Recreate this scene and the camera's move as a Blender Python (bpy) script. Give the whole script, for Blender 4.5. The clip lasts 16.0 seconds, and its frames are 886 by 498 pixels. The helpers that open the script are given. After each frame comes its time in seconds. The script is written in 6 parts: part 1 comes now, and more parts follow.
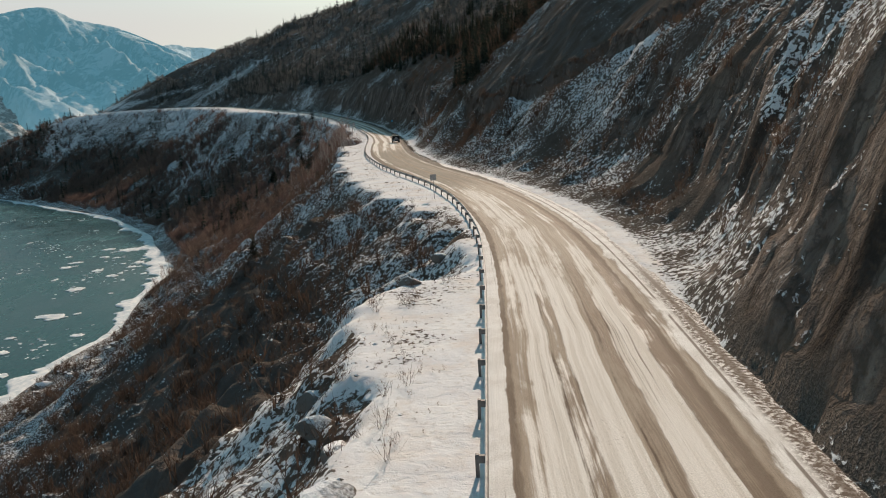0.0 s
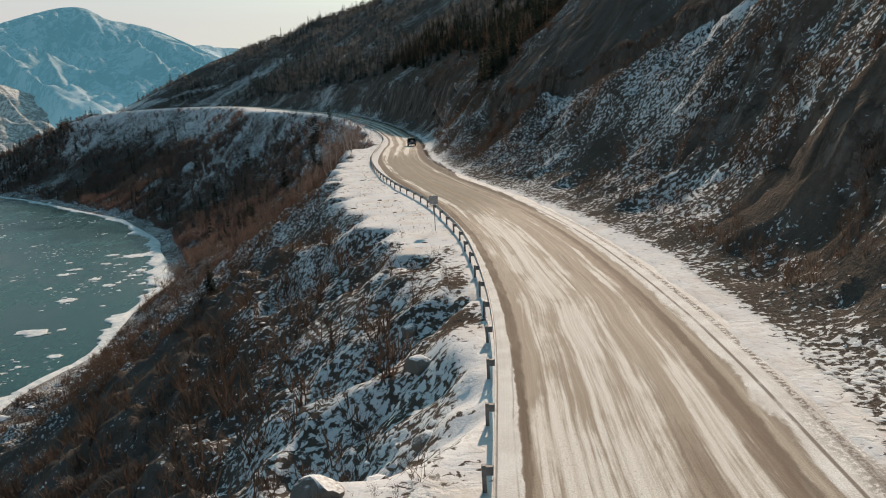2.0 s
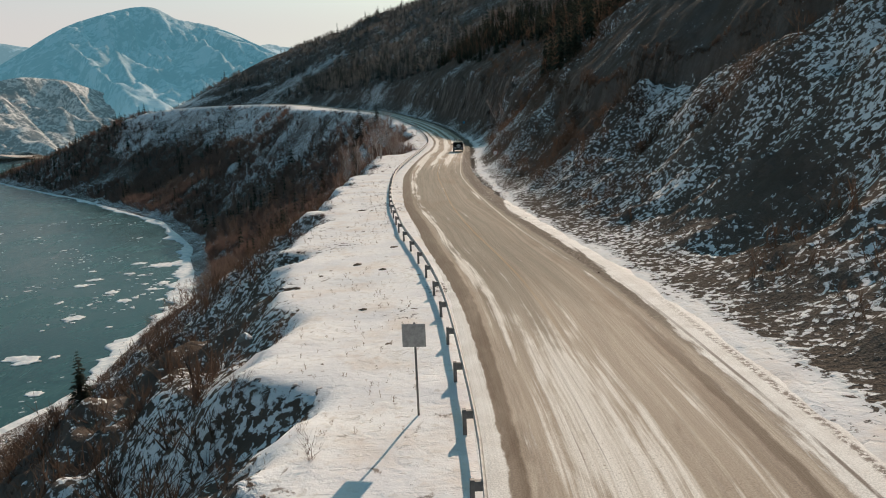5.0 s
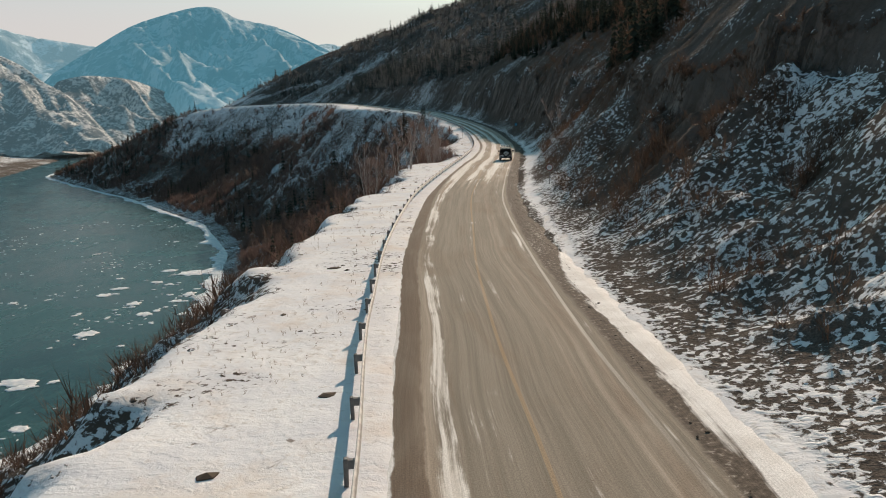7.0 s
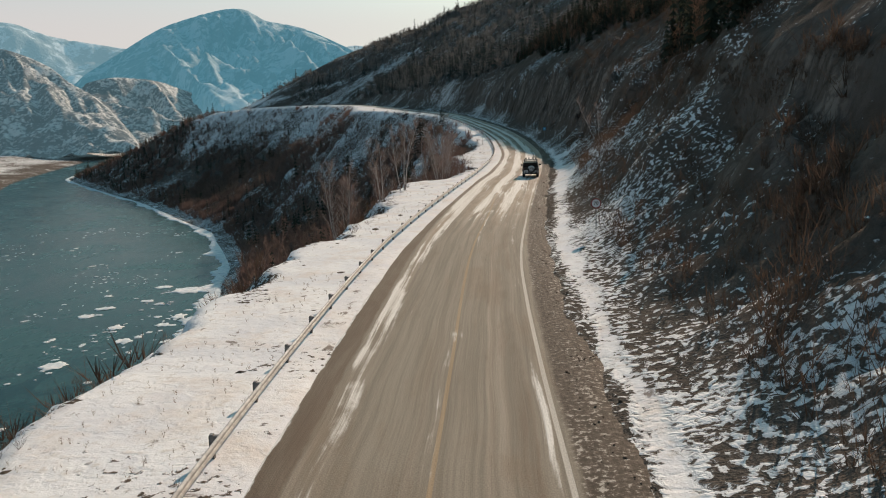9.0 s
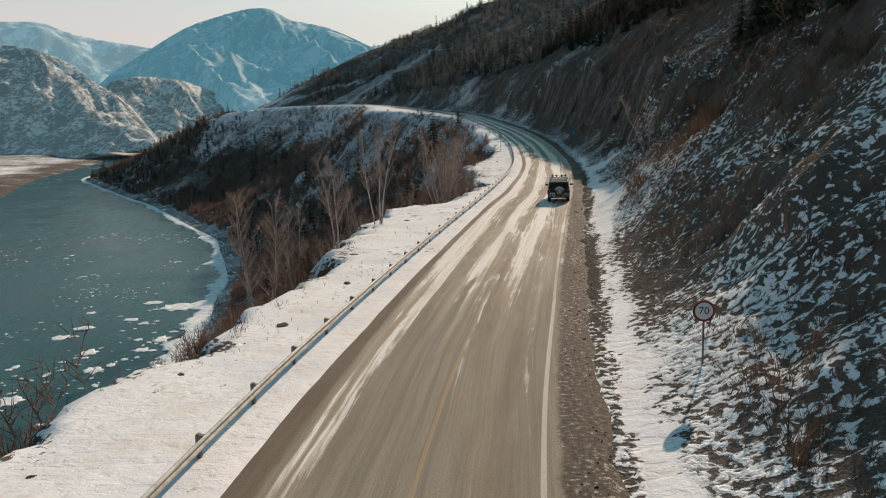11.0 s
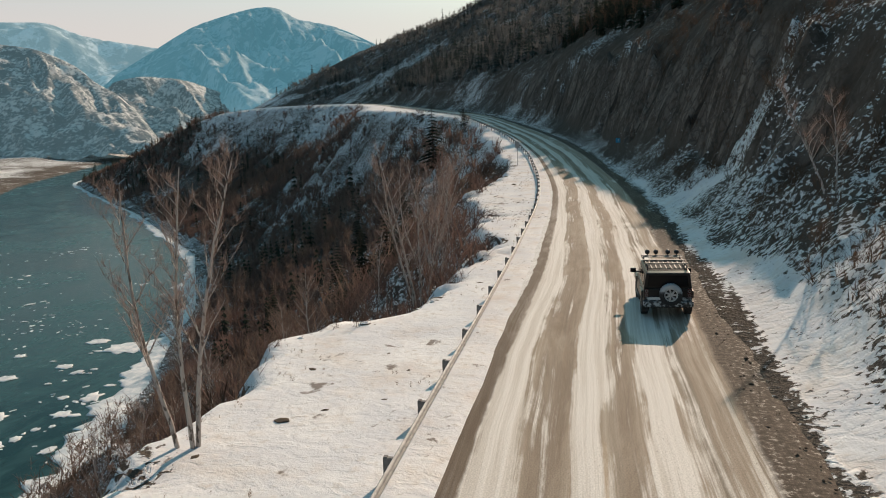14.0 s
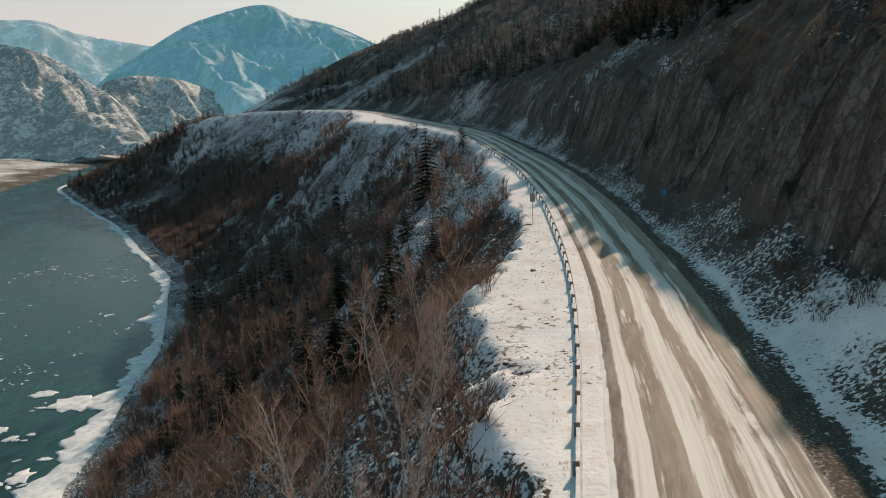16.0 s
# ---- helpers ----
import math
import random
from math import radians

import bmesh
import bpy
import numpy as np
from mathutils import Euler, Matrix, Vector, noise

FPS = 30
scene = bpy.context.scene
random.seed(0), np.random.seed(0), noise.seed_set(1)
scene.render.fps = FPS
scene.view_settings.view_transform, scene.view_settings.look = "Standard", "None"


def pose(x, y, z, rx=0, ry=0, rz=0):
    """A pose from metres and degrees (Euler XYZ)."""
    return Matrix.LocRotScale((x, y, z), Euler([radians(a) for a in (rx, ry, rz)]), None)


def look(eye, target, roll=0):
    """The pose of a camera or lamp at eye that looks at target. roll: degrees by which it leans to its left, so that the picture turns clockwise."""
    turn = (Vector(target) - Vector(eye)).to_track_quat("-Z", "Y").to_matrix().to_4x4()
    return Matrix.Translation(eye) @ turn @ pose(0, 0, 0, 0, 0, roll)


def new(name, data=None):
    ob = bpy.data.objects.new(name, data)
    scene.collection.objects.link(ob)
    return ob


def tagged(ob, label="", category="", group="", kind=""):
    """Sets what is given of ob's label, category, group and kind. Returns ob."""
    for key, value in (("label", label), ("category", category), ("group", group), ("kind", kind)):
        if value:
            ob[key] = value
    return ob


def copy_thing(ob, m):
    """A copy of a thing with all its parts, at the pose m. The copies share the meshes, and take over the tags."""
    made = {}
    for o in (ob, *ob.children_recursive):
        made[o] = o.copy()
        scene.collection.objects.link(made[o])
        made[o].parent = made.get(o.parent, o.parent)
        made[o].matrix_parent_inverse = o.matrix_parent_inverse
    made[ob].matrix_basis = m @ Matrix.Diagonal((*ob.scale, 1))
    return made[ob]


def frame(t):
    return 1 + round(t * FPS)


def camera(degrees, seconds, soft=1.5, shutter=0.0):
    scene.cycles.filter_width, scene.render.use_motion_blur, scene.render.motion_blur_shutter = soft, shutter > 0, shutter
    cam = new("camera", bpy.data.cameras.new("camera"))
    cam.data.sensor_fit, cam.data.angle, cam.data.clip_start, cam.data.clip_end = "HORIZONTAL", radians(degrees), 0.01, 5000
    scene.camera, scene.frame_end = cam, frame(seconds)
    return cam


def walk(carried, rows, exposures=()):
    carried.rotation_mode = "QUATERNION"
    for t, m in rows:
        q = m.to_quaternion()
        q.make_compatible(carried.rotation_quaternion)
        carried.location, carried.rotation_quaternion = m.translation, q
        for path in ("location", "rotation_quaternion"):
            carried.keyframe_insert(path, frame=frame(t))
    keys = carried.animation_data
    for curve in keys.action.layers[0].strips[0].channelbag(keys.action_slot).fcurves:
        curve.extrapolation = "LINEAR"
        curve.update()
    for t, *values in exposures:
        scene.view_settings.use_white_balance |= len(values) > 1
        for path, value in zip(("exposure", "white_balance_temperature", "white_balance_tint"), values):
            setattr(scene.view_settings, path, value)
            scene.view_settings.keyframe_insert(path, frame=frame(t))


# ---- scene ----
cam = camera(59.4, 16.0, soft=1.0)
PATH = [
    (0, (-7.117, -2.330, 10.147), (-6.567, 17.326, 6.496), -3.40),
    (0.5, (-6.378, 4.126, 9.876), (-5.978, 23.793, 6.262), -3.17),
    (1, (-5.647, 10.866, 9.606), (-5.416, 30.539, 6.013), -3.09),
    (1.5, (-4.963, 17.335, 9.452), (-4.921, 37.011, 5.867), -3.06),
    (2, (-4.421, 23.982, 9.171), (-4.563, 43.663, 5.615), -2.88),
    (2.5, (-3.987, 30.712, 8.874), (-4.317, 50.397, 5.353), -2.67),
    (3, (-3.554, 37.589, 8.695), (-4.090, 57.273, 5.199), -2.60),
    (3.5, (-3.220, 43.396, 8.529), (-3.968, 63.076, 5.049), -2.49),
    (4, (-2.972, 49.955, 8.448), (-3.987, 69.624, 4.970), -2.48),
    (6.5, (-2.615, 80.812, 8.513), (-5.362, 100.321, 5.069), -2.18),
    (7, (-2.772, 88.653, 8.468), (-5.824, 108.120, 5.045), -2.07),
    (7.5, (-2.932, 95.871, 8.447), (-6.150, 115.314, 5.038), -2.01),
    (8, (-3.321, 103.661, 8.539), (-6.702, 123.078, 5.140), -2.10),
    (8.5, (-3.784, 111.050, 8.595), (-7.340, 130.440, 5.220), -2.10),
    (9, (-4.416, 118.831, 8.582), (-8.168, 138.187, 5.230), -2.02),
    (11.5, (-7.924, 153.781, 8.823), (-12.382, 172.993, 5.505), -1.85),
    (12, (-9.294, 161.499, 8.712), (-13.847, 180.693, 5.412), -1.92),
    (12.5, (-10.421, 168.449, 8.759), (-15.029, 187.628, 5.457), -1.90),
    (13, (-11.556, 175.092, 8.714), (-16.157, 194.273, 5.414), -1.91),
    (13.5, (-12.932, 182.649, 8.760), (-17.528, 201.830, 5.447), -1.95),
    (14, (-14.306, 190.326, 9.148), (-18.900, 209.504, 5.816), -2.03),
    (14.5, (-15.447, 197.221, 10.275), (-20.041, 216.392, 6.907), -2.14),
    (15, (-17.169, 204.255, 11.427), (-21.726, 223.440, 8.085), -1.97),
    (15.5, (-18.628, 210.507, 13.050), (-23.163, 229.694, 9.686), -1.96),
    (16, (-20.064, 218.337, 14.563), (-24.603, 237.517, 11.171), -1.99),
]
walk(cam, [(t, look(eye, target, roll)) for t, eye, target, roll in PATH],
     exposures=[(0.0, -0.08, 6640, 10.0), (9.0, -0.03, 6660, 10.0), (16.0, 0.0, 6820, 10.0)])

# ---- world, sun ----
SUN_AZ, SUN_EL = radians(13.0), radians(26.0)   # azimuth from +y towards +x
world = bpy.data.worlds.new("winter_sky")
scene.world = world
world.use_nodes = True
wn = world.node_tree
sky = wn.nodes.new("ShaderNodeTexSky")
sky.sky_type, sky.sun_disc = "NISHITA", False
sky.sun_elevation, sky.sun_rotation = SUN_EL, SUN_AZ
sky.air_density, sky.dust_density, sky.ozone_density = 1.0, 1.6, 1.6
wn.nodes["Background"].inputs["Strength"].default_value = 0.115
# pale winter haze, thickest at the horizon
way = wn.nodes.new("ShaderNodeSeparateXYZ")
wn.links.new(wn.nodes.new("ShaderNodeTexCoord").outputs["Generated"], way.inputs[0])
veil = wn.nodes.new("ShaderNodeMapRange")
veil.interpolation_type = "SMOOTHSTEP"
for n, value in enumerate((0.0, 0.10, 0.28, 0.84, 0.0)):
    if n:
        veil.inputs[n].default_value = value
wn.links.new(way.outputs[2], veil.inputs[0])
haze = wn.nodes.new("ShaderNodeMix")
haze.data_type = "RGBA"
wn.links.new(veil.outputs[0], haze.inputs[0])
cool = wn.nodes.new("ShaderNodeMix")
cool.data_type, cool.blend_type = "RGBA", "MULTIPLY"
cool.inputs[0].default_value, cool.inputs[7].default_value = 1.0, (0.69, 1.10, 0.98, 1)
wn.links.new(sky.outputs[0], cool.inputs[6])
wn.links.new(cool.outputs[2], haze.inputs[6])
haze.inputs[7].default_value = (6.4, 5.58, 5.66, 1)
wn.links.new(haze.outputs[2], wn.nodes["Background"].inputs["Color"])
sun_data = bpy.data.lights.new("sun", "SUN")
sun_data.energy, sun_data.angle, sun_data.color = 5.2, radians(0.6), (1.0, 0.775, 0.62)
sun = new("sun", sun_data)
sun_way = Vector((math.sin(SUN_AZ) * math.cos(SUN_EL), math.cos(SUN_AZ) * math.cos(SUN_EL), math.sin(SUN_EL)))
sun.matrix_world = look(sun_way * 800, (0, 0, 0))


# ---- materials ----
class Graph:
    """Short hand for node materials."""

    def __init__(self, name):
        self.mat = bpy.data.materials.new(name)
        self.mat.use_nodes = True
        self.t = self.mat.node_tree
        self.bsdf = self.t.nodes["Principled BSDF"]

    def put(self, sock, value):
        if isinstance(value, bpy.types.NodeSocket):
            self.t.links.new(value, sock)
        elif isinstance(value, tuple) and len(value) == 3 and sock.type == "RGBA":
            sock.default_value = (*value, 1)
        else:
            sock.default_value = value

    def math(self, op, a, b=0.0, c=0.0, clamp=False):
        n = self.t.nodes.new("ShaderNodeMath")
        n.operation, n.use_clamp = op, clamp
        for s, v in zip(n.inputs, (a, b, c)):
            self.put(s, v)
        return n.outputs[0]

    def mix(self, fac, a, b, mode="MIX"):
        n = self.t.nodes.new("ShaderNodeMix")
        n.data_type, n.blend_type = "RGBA", mode
        self.put(n.inputs[0], fac), self.put(n.inputs[6], a), self.put(n.inputs[7], b)
        return n.outputs[2]

    def step(self, x, lo, hi, a=0.0, b=1.0):
        n = self.t.nodes.new("ShaderNodeMapRange")
        n.interpolation_type = "SMOOTHSTEP"
        for s, v in zip(n.inputs, (x, lo, hi, a, b)):
            self.put(s, v)
        return n.outputs[0]

    def noise(self, vec, scale, detail=4.0, rough=0.55, distort=0.0):
        n = self.t.nodes.new("ShaderNodeTexNoise")
        self.put(n.inputs["Vector"], vec)
        n.inputs["Scale"].default_value, n.inputs["Detail"].default_value = scale, detail
        n.inputs["Roughness"].default_value, n.inputs["Distortion"].default_value = rough, distort
        return n.outputs[0]

    def voronoi(self, vec, scale, feature="F1", out=0):
        n = self.t.nodes.new("ShaderNodeTexVoronoi")
        n.feature = feature
        self.put(n.inputs["Vector"], vec)
        n.inputs["Scale"].default_value = scale
        return n.outputs[out]

    def place(self):
        return self.t.nodes.new("ShaderNodeNewGeometry").outputs["Position"]

    def local(self):
        return self.t.nodes.new("ShaderNodeTexCoord").outputs["Object"]

    def normal_z(self):
        n = self.t.nodes.new("ShaderNodeSeparateXYZ")
        self.t.links.new(self.t.nodes.new("ShaderNodeNewGeometry").outputs["Normal"], n.inputs[0])
        return n.outputs[2]

    def split(self, vec):
        n = self.t.nodes.new("ShaderNodeSeparateXYZ")
        self.put(n.inputs[0], vec)
        return n.outputs

    def join(self, x, y, z=0.0):
        n = self.t.nodes.new("ShaderNodeCombineXYZ")
        for s, v in zip(n.inputs, (x, y, z)):
            self.put(s, v)
        return n.outputs[0]

    def scaled(self, vec, s):
        n = self.t.nodes.new("ShaderNodeVectorMath")
        n.operation = "MULTIPLY"
        self.put(n.inputs[0], vec)
        n.inputs[1].default_value = s
        return n.outputs[0]

    def attr(self, name):
        n = self.t.nodes.new("ShaderNodeAttribute")
        n.attribute_name = name
        return n.outputs["Fac"]

    def island(self):
        return self.t.nodes.new("ShaderNodeNewGeometry").outputs["Random Per Island"]

    def done(self, color, rough=0.8, metal=0.0, bump=None, strength=0.5, distance=0.05):
        self.put(self.bsdf.inputs["Base Color"], color)
        self.put(self.bsdf.inputs["Roughness"], rough)
        self.put(self.bsdf.inputs["Metallic"], metal)
        if bump is not None:
            n = self.t.nodes.new("ShaderNodeBump")
            n.inputs["Strength"].default_value, n.inputs["Distance"].default_value = strength, distance
            self.put(n.inputs["Height"], bump)
            self.t.links.new(n.outputs[0], self.bsdf.inputs["Normal"])
        return self.mat


def simple(name, color, rough=0.7, metal=0.0, vary=0.25, scale=6.0, bump=0.2):
    """A plain painted, cast or natural surface with two scales of wear."""
    g = Graph(name)
    p = g.local()
    n1, n2 = g.noise(p, scale), g.noise(p, scale * 7, 3)
    f = g.math("ADD", g.math("MULTIPLY", n1, 0.7), g.math("MULTIPLY", n2, 0.3))
    dark, light = tuple(c * (1 - vary) for c in color), tuple(min(1, c * (1 + vary)) for c in color)
    return g.done(g.mix(g.step(f, 0.3, 0.7), dark, light), g.step(n2, 0.2, 0.8, max(0.05, rough - 0.12), min(1, rough + 0.12)), metal, n2, bump, 0.02)


def ground_material():
    g = Graph("hillside")
    p = g.place()
    snow, rock, dirt, wood, run = g.attr("snow"), g.attr("rock"), g.attr("dirt"), g.attr("wood"), g.attr("run")
    high = g.split(p)[2]
    face = g.join(run, g.math("MULTIPLY", high, 0.10))
    big, mid, fine = g.noise(p, 0.045, 4, 0.6), g.noise(p, 0.30, 5, 0.62), g.noise(p, 2.6, 4, 0.65)
    lump = g.step(g.noise(p, 2.9, 3, 0.6, 0.4), 0.30, 0.70)
    grain = g.noise(p, 14.0, 3, 0.6)
    grass = g.mix(g.step(mid, 0.35, 0.65), (0.092, 0.073, 0.060), (0.150, 0.116, 0.093))
    grass = g.mix(g.step(fine, 0.35, 0.75, 0, 0.6), grass, (0.086, 0.067, 0.054))
    grass = g.mix(g.math("MULTIPLY", wood, g.step(mid, 0.3, 0.7)), grass, (0.112, 0.103, 0.096))
    strata = g.noise(g.join(run, g.math("MULTIPLY", high, 0.24)), 0.62, 5, 0.62, 0.3)
    stone = g.mix(g.step(strata, 0.35, 0.65), (0.114, 0.094, 0.081), (0.262, 0.216, 0.186))
    block = g.noise(face, 0.26, 2, 0.5, 0.2)
    stone = g.mix(g.step(block, 0.47, 0.53, 0.0, 0.5), stone, (0.088, 0.074, 0.064))
    bent = g.t.nodes.new("ShaderNodeVectorMath")
    bent.operation = "ADD"
    g.put(bent.inputs[0], g.scaled(p, (1.0, 1.0, 0.55)))
    g.put(bent.inputs[1], g.join(g.math("MULTIPLY", mid, 3.0), g.math("MULTIPLY", fine, 1.2), g.math("MULTIPLY", strata, 2.5)))
    column = g.noise(face, 0.40, 4, 0.6, 0.25)
    stone = g.mix(g.step(column, 0.57, 0.63, 0, 0.8), stone, (0.040, 0.034, 0.030))
    crack = g.voronoi(bent.outputs[0], 0.9, "DISTANCE_TO_EDGE")
    stone = g.mix(g.step(crack, 0.0, 0.16, 0.5, 0.0), stone, (0.028, 0.025, 0.022))
    stone = g.mix(g.step(fine, 0.5, 0.72, 0, 0.6), stone, (0.11, 0.078, 0.055))
    gravel = g.mix(g.step(grain, 0.4, 0.62), (0.070, 0.061, 0.053), (0.150, 0.130, 0.112))
    base = g.mix(rock, grass, stone)
    base = g.mix(dirt, base, gravel)
    wob = g.math("ADD", g.math("ADD", g.math("MULTIPLY", big, 0.34), g.math("MULTIPLY", lump, 0.27)), g.math("ADD", g.math("MULTIPLY", mid, 0.30), g.math("MULTIPLY", fine, 0.11)))
    edge = g.math("ADD", g.math("SUBTRACT", snow, 0.5), g.math("MULTIPLY", g.math("SUBTRACT", wob, 0.5), 2.6))
    edge = g.math("SUBTRACT", edge, g.step(g.normal_z(), 0.60, 0.30, 0.0, 0.32))
    cover = g.step(edge, -0.06, 0.11)
    white = g.mix(g.step(mid, 0.3, 0.7), (0.70, 0.70, 0.72), (0.83, 0.82, 0.81))
    white = g.mix(g.step(g.math("ADD", fine, g.math("MULTIPLY", mid, 0.35)), 0.70, 0.95, 0, 0.5), white, (0.46, 0.39, 0.32))
    white = g.mix(g.step(g.noise(p, 0.33, 5, 0.65), 0.46, 0.72, 0, 0.55), white, (0.66, 0.565, 0.485))
    tufts = g.noise(g.scaled(p, (1.0, 0.7, 1.0)), 1.15, 5, 0.66, 0.6)
    white = g.mix(g.step(g.math("ADD", tufts, g.math("MULTIPLY", g.math("SUBTRACT", big, 0.5), 0.5)), 0.64, 0.72, 0, 0.8), white, (0.150, 0.112, 0.085))
    thin = g.mix(g.step(lump, 0.25, 0.75), (0.50, 0.51, 0.52), (0.76, 0.76, 0.76))
    white = g.mix(g.step(snow, 0.56, 0.72), thin, white)
    color = g.mix(cover, base, white)
    h = g.math("ADD", g.math("MULTIPLY", fine, 0.7), g.math("MULTIPLY", grain, 0.3))
    h = g.math("ADD", h, g.math("MULTIPLY", cover, 0.25))
    h = g.math("ADD", g.math("MULTIPLY", h, g.step(cover, 0, 1, 1.0, 0.22)), g.math("MULTIPLY", g.math("MULTIPLY", lump, g.step(snow, 0.5, 0.75, 1.0, 0.08)), 0.55))
    h = g.math("ADD", h, g.math("MULTIPLY", g.math("MULTIPLY", g.math("ADD", strata, g.math("MULTIPLY", g.step(crack, 0.0, 0.2), 0.5)), rock), 0.8))
    g.bsdf.inputs["Specular IOR Level"].default_value = 0.0
    return g.done(color, g.step(cover, 0, 1, 0.95, 0.8), 0.0, h, 0.6, 0.25)


def road_material():
    """Uses the ribbon's UV map: u is metres across (centre line at 10), v metres along."""
    g = Graph("snowy_road")
    uv = g.t.nodes.new("ShaderNodeUVMap").outputs[0]
    u, v, _ = g.split(uv)
    x = g.math("SUBTRACT", u, 10.0)
    wander = g.math("MULTIPLY", g.math("SUBTRACT", g.noise(g.join(0.0, v), 0.035, 3), 0.5), 1.4)
    rag = g.math("MULTIPLY", g.math("SUBTRACT", g.noise(g.join(u, g.math("MULTIPLY", v, 0.5)), 1.3, 4, 0.65), 0.5), 0.32)
    xs = g.math("ADD", x, wander)
    streak = g.noise(g.join(g.math("MULTIPLY", xs, 0.85), g.math("MULTIPLY", v, 0.006)), 1.0, 2, 0.5)
    fine = g.step(g.noise(g.join(g.math("MULTIPLY", xs, 3.6), g.math("MULTIPLY", v, 0.045)), 1.0, 5, 0.68, 0.15), 0.22, 0.78)
    patch = g.noise(g.join(u, g.math("MULTIPLY", v, 0.16)), 0.75, 6, 0.68, 0.5)
    grain = g.noise(uv, 22.0, 3)
    tan = g.mix(g.step(fine, 0.1, 0.9), (0.325, 0.266, 0.208), (0.455, 0.392, 0.322))
    asphalt = g.mix(g.step(g.math("ADD", g.math("MULTIPLY", fine, 0.45), g.math("MULTIPLY", streak, 0.55)), 0.3, 0.7), (0.205, 0.178, 0.142), (0.285, 0.250, 0.202))
    packed = g.mix(g.step(fine, 0.3, 0.7), (0.67, 0.625, 0.57), (0.79, 0.755, 0.71))
    early = g.step(v, 54.0, 30.0)
    second = g.math("MULTIPLY", g.step(v, 30.0, 54.0), g.step(v, 104.0, 82.0))
    late = g.step(v, 170.0, 205.0)
    middle = g.math("MULTIPLY", g.step(v, 82.0, 104.0), g.math("SUBTRACT", 1.0, late))
    shift = g.math("MULTIPLY", g.math("SUBTRACT", g.noise(g.join(g.math("MULTIPLY", u, 0.45), g.math("MULTIPLY", v, 0.028)), 1.0, 3), 0.5), 1.5)
    xr = g.math("ADD", g.math("ADD", x, shift), g.math("ADD", g.math("MULTIPLY", rag, 0.5), g.math("MULTIPLY", wander, 0.5)))

    def band(lo, hi, soft=0.16):
        return g.math("MULTIPLY", g.step(xr, lo - soft, lo + soft), g.step(xr, hi + soft, hi - soft))

    def total(*terms):
        out = terms[0]
        for t in terms[1:]:
            out = g.math("ADD", out, t)
        return out

    def stripe(at, half, soft=0.03):
        return g.math("SUBTRACT", 1.0, g.step(g.math("ABSOLUTE", g.math("SUBTRACT", x, at)), half, half + soft))
    bare = g.step(total(g.math("MULTIPLY", g.step(v, 70.0, 110.0), 0.45), g.math("MULTIPLY", late, -0.25), g.math("MULTIPLY", g.math("SUBTRACT", streak, 0.5), 1.2)), 0.2, 0.42)
    col = g.mix(bare, tan, asphalt)
    worn_in = g.noise(g.join(u, g.math("MULTIPLY", v, 0.22)), 0.42, 5, 0.65, 0.8)
    col = g.mix(g.step(worn_in, 0.50, 0.72, 0, 0.45), col, (0.22, 0.160, 0.110))
    col = g.mix(g.math("MULTIPLY", second, 0.6), col, g.mix(g.step(fine, 0.2, 0.8), (0.45, 0.385, 0.318), (0.55, 0.485, 0.415)))
    # lane markings under the dirt
    worn = g.step(g.math("ADD", patch, g.math("MULTIPLY", middle, 0.2)), 0.34, 0.56)
    yellow = g.math("MULTIPLY", stripe(total(g.step(v, 115.0, 150.0, -0.39, 0.40), g.step(v, 185.0, 205.0, 0.0, -0.5)), 0.05), g.math("MULTIPLY", g.step(v, 84.0, 108.0), worn))
    white = g.math("MULTIPLY", stripe(total(g.step(v, 115.0, 140.0, 2.97, 3.48), g.step(v, 160.0, 185.0, 0.0, 0.25), g.step(v, 220.0, 248.0, 0.0, 0.42)), 0.06), g.math("MULTIPLY", g.step(v, 98.0, 125.0), worn))
    col = g.mix(g.math("MULTIPLY", yellow, 0.3), col, (0.56, 0.36, 0.17))
    col = g.mix(g.math("MULTIPLY", white, 0.6), col, (0.70, 0.66, 0.60))
    # wet dark wheel tracks
    def few(weight, *spans):
        return g.math("MULTIPLY", weight, total(*[g.math("MULTIPLY", band(lo, hi, soft), k) for lo, hi, soft, k in spans]))
    tracks = total(few(early, (-3.3, -2.55, 0.15, 0.7), (-1.55, -0.95, 0.12, 1.0), (0.5, 1.15, 0.12, 1.0), (2.4, 3.0, 0.10, 1.5)),
                   few(late, (-2.3, -1.1, 0.25, 1.15), (0.3, 1.0, 0.2, 1.15), (2.4, 3.1, 0.3, 0.7)),
                   few(second, (-3.2, -2.5, 0.2, 0.6), (0.7, 1.3, 0.3, 0.6), (1.6, 2.1, 0.2, 0.5), (2.5, 3.1, 0.15, 1.3)),
                   few(middle, (0.9, 1.5, 0.3, 0.4), (2.2, 2.8, 0.25, 0.8), (-2.3, -1.7, 0.3, 0.3)))
    wet = g.math("MULTIPLY", g.step(total(g.math("MULTIPLY", tracks, 0.30), g.math("MULTIPLY", g.math("SUBTRACT", fine, 0.5), g.step(early, 0, 1, 0.35, 0.8)), g.math("MULTIPLY", g.math("SUBTRACT", patch, 0.5), 1.2)), 0.06, 0.50), g.step(early, 0, 1, 0.65, 0.82))
    col = g.mix(wet, col, (0.135, 0.092, 0.060))
    rims = total(*[g.math("SUBTRACT", 1.0, g.step(g.math("ABSOLUTE", g.math("SUBTRACT", xr, at)), 0.02, 0.09)) for at in (-1.6, -0.9, 0.5, 1.2, 2.4)])
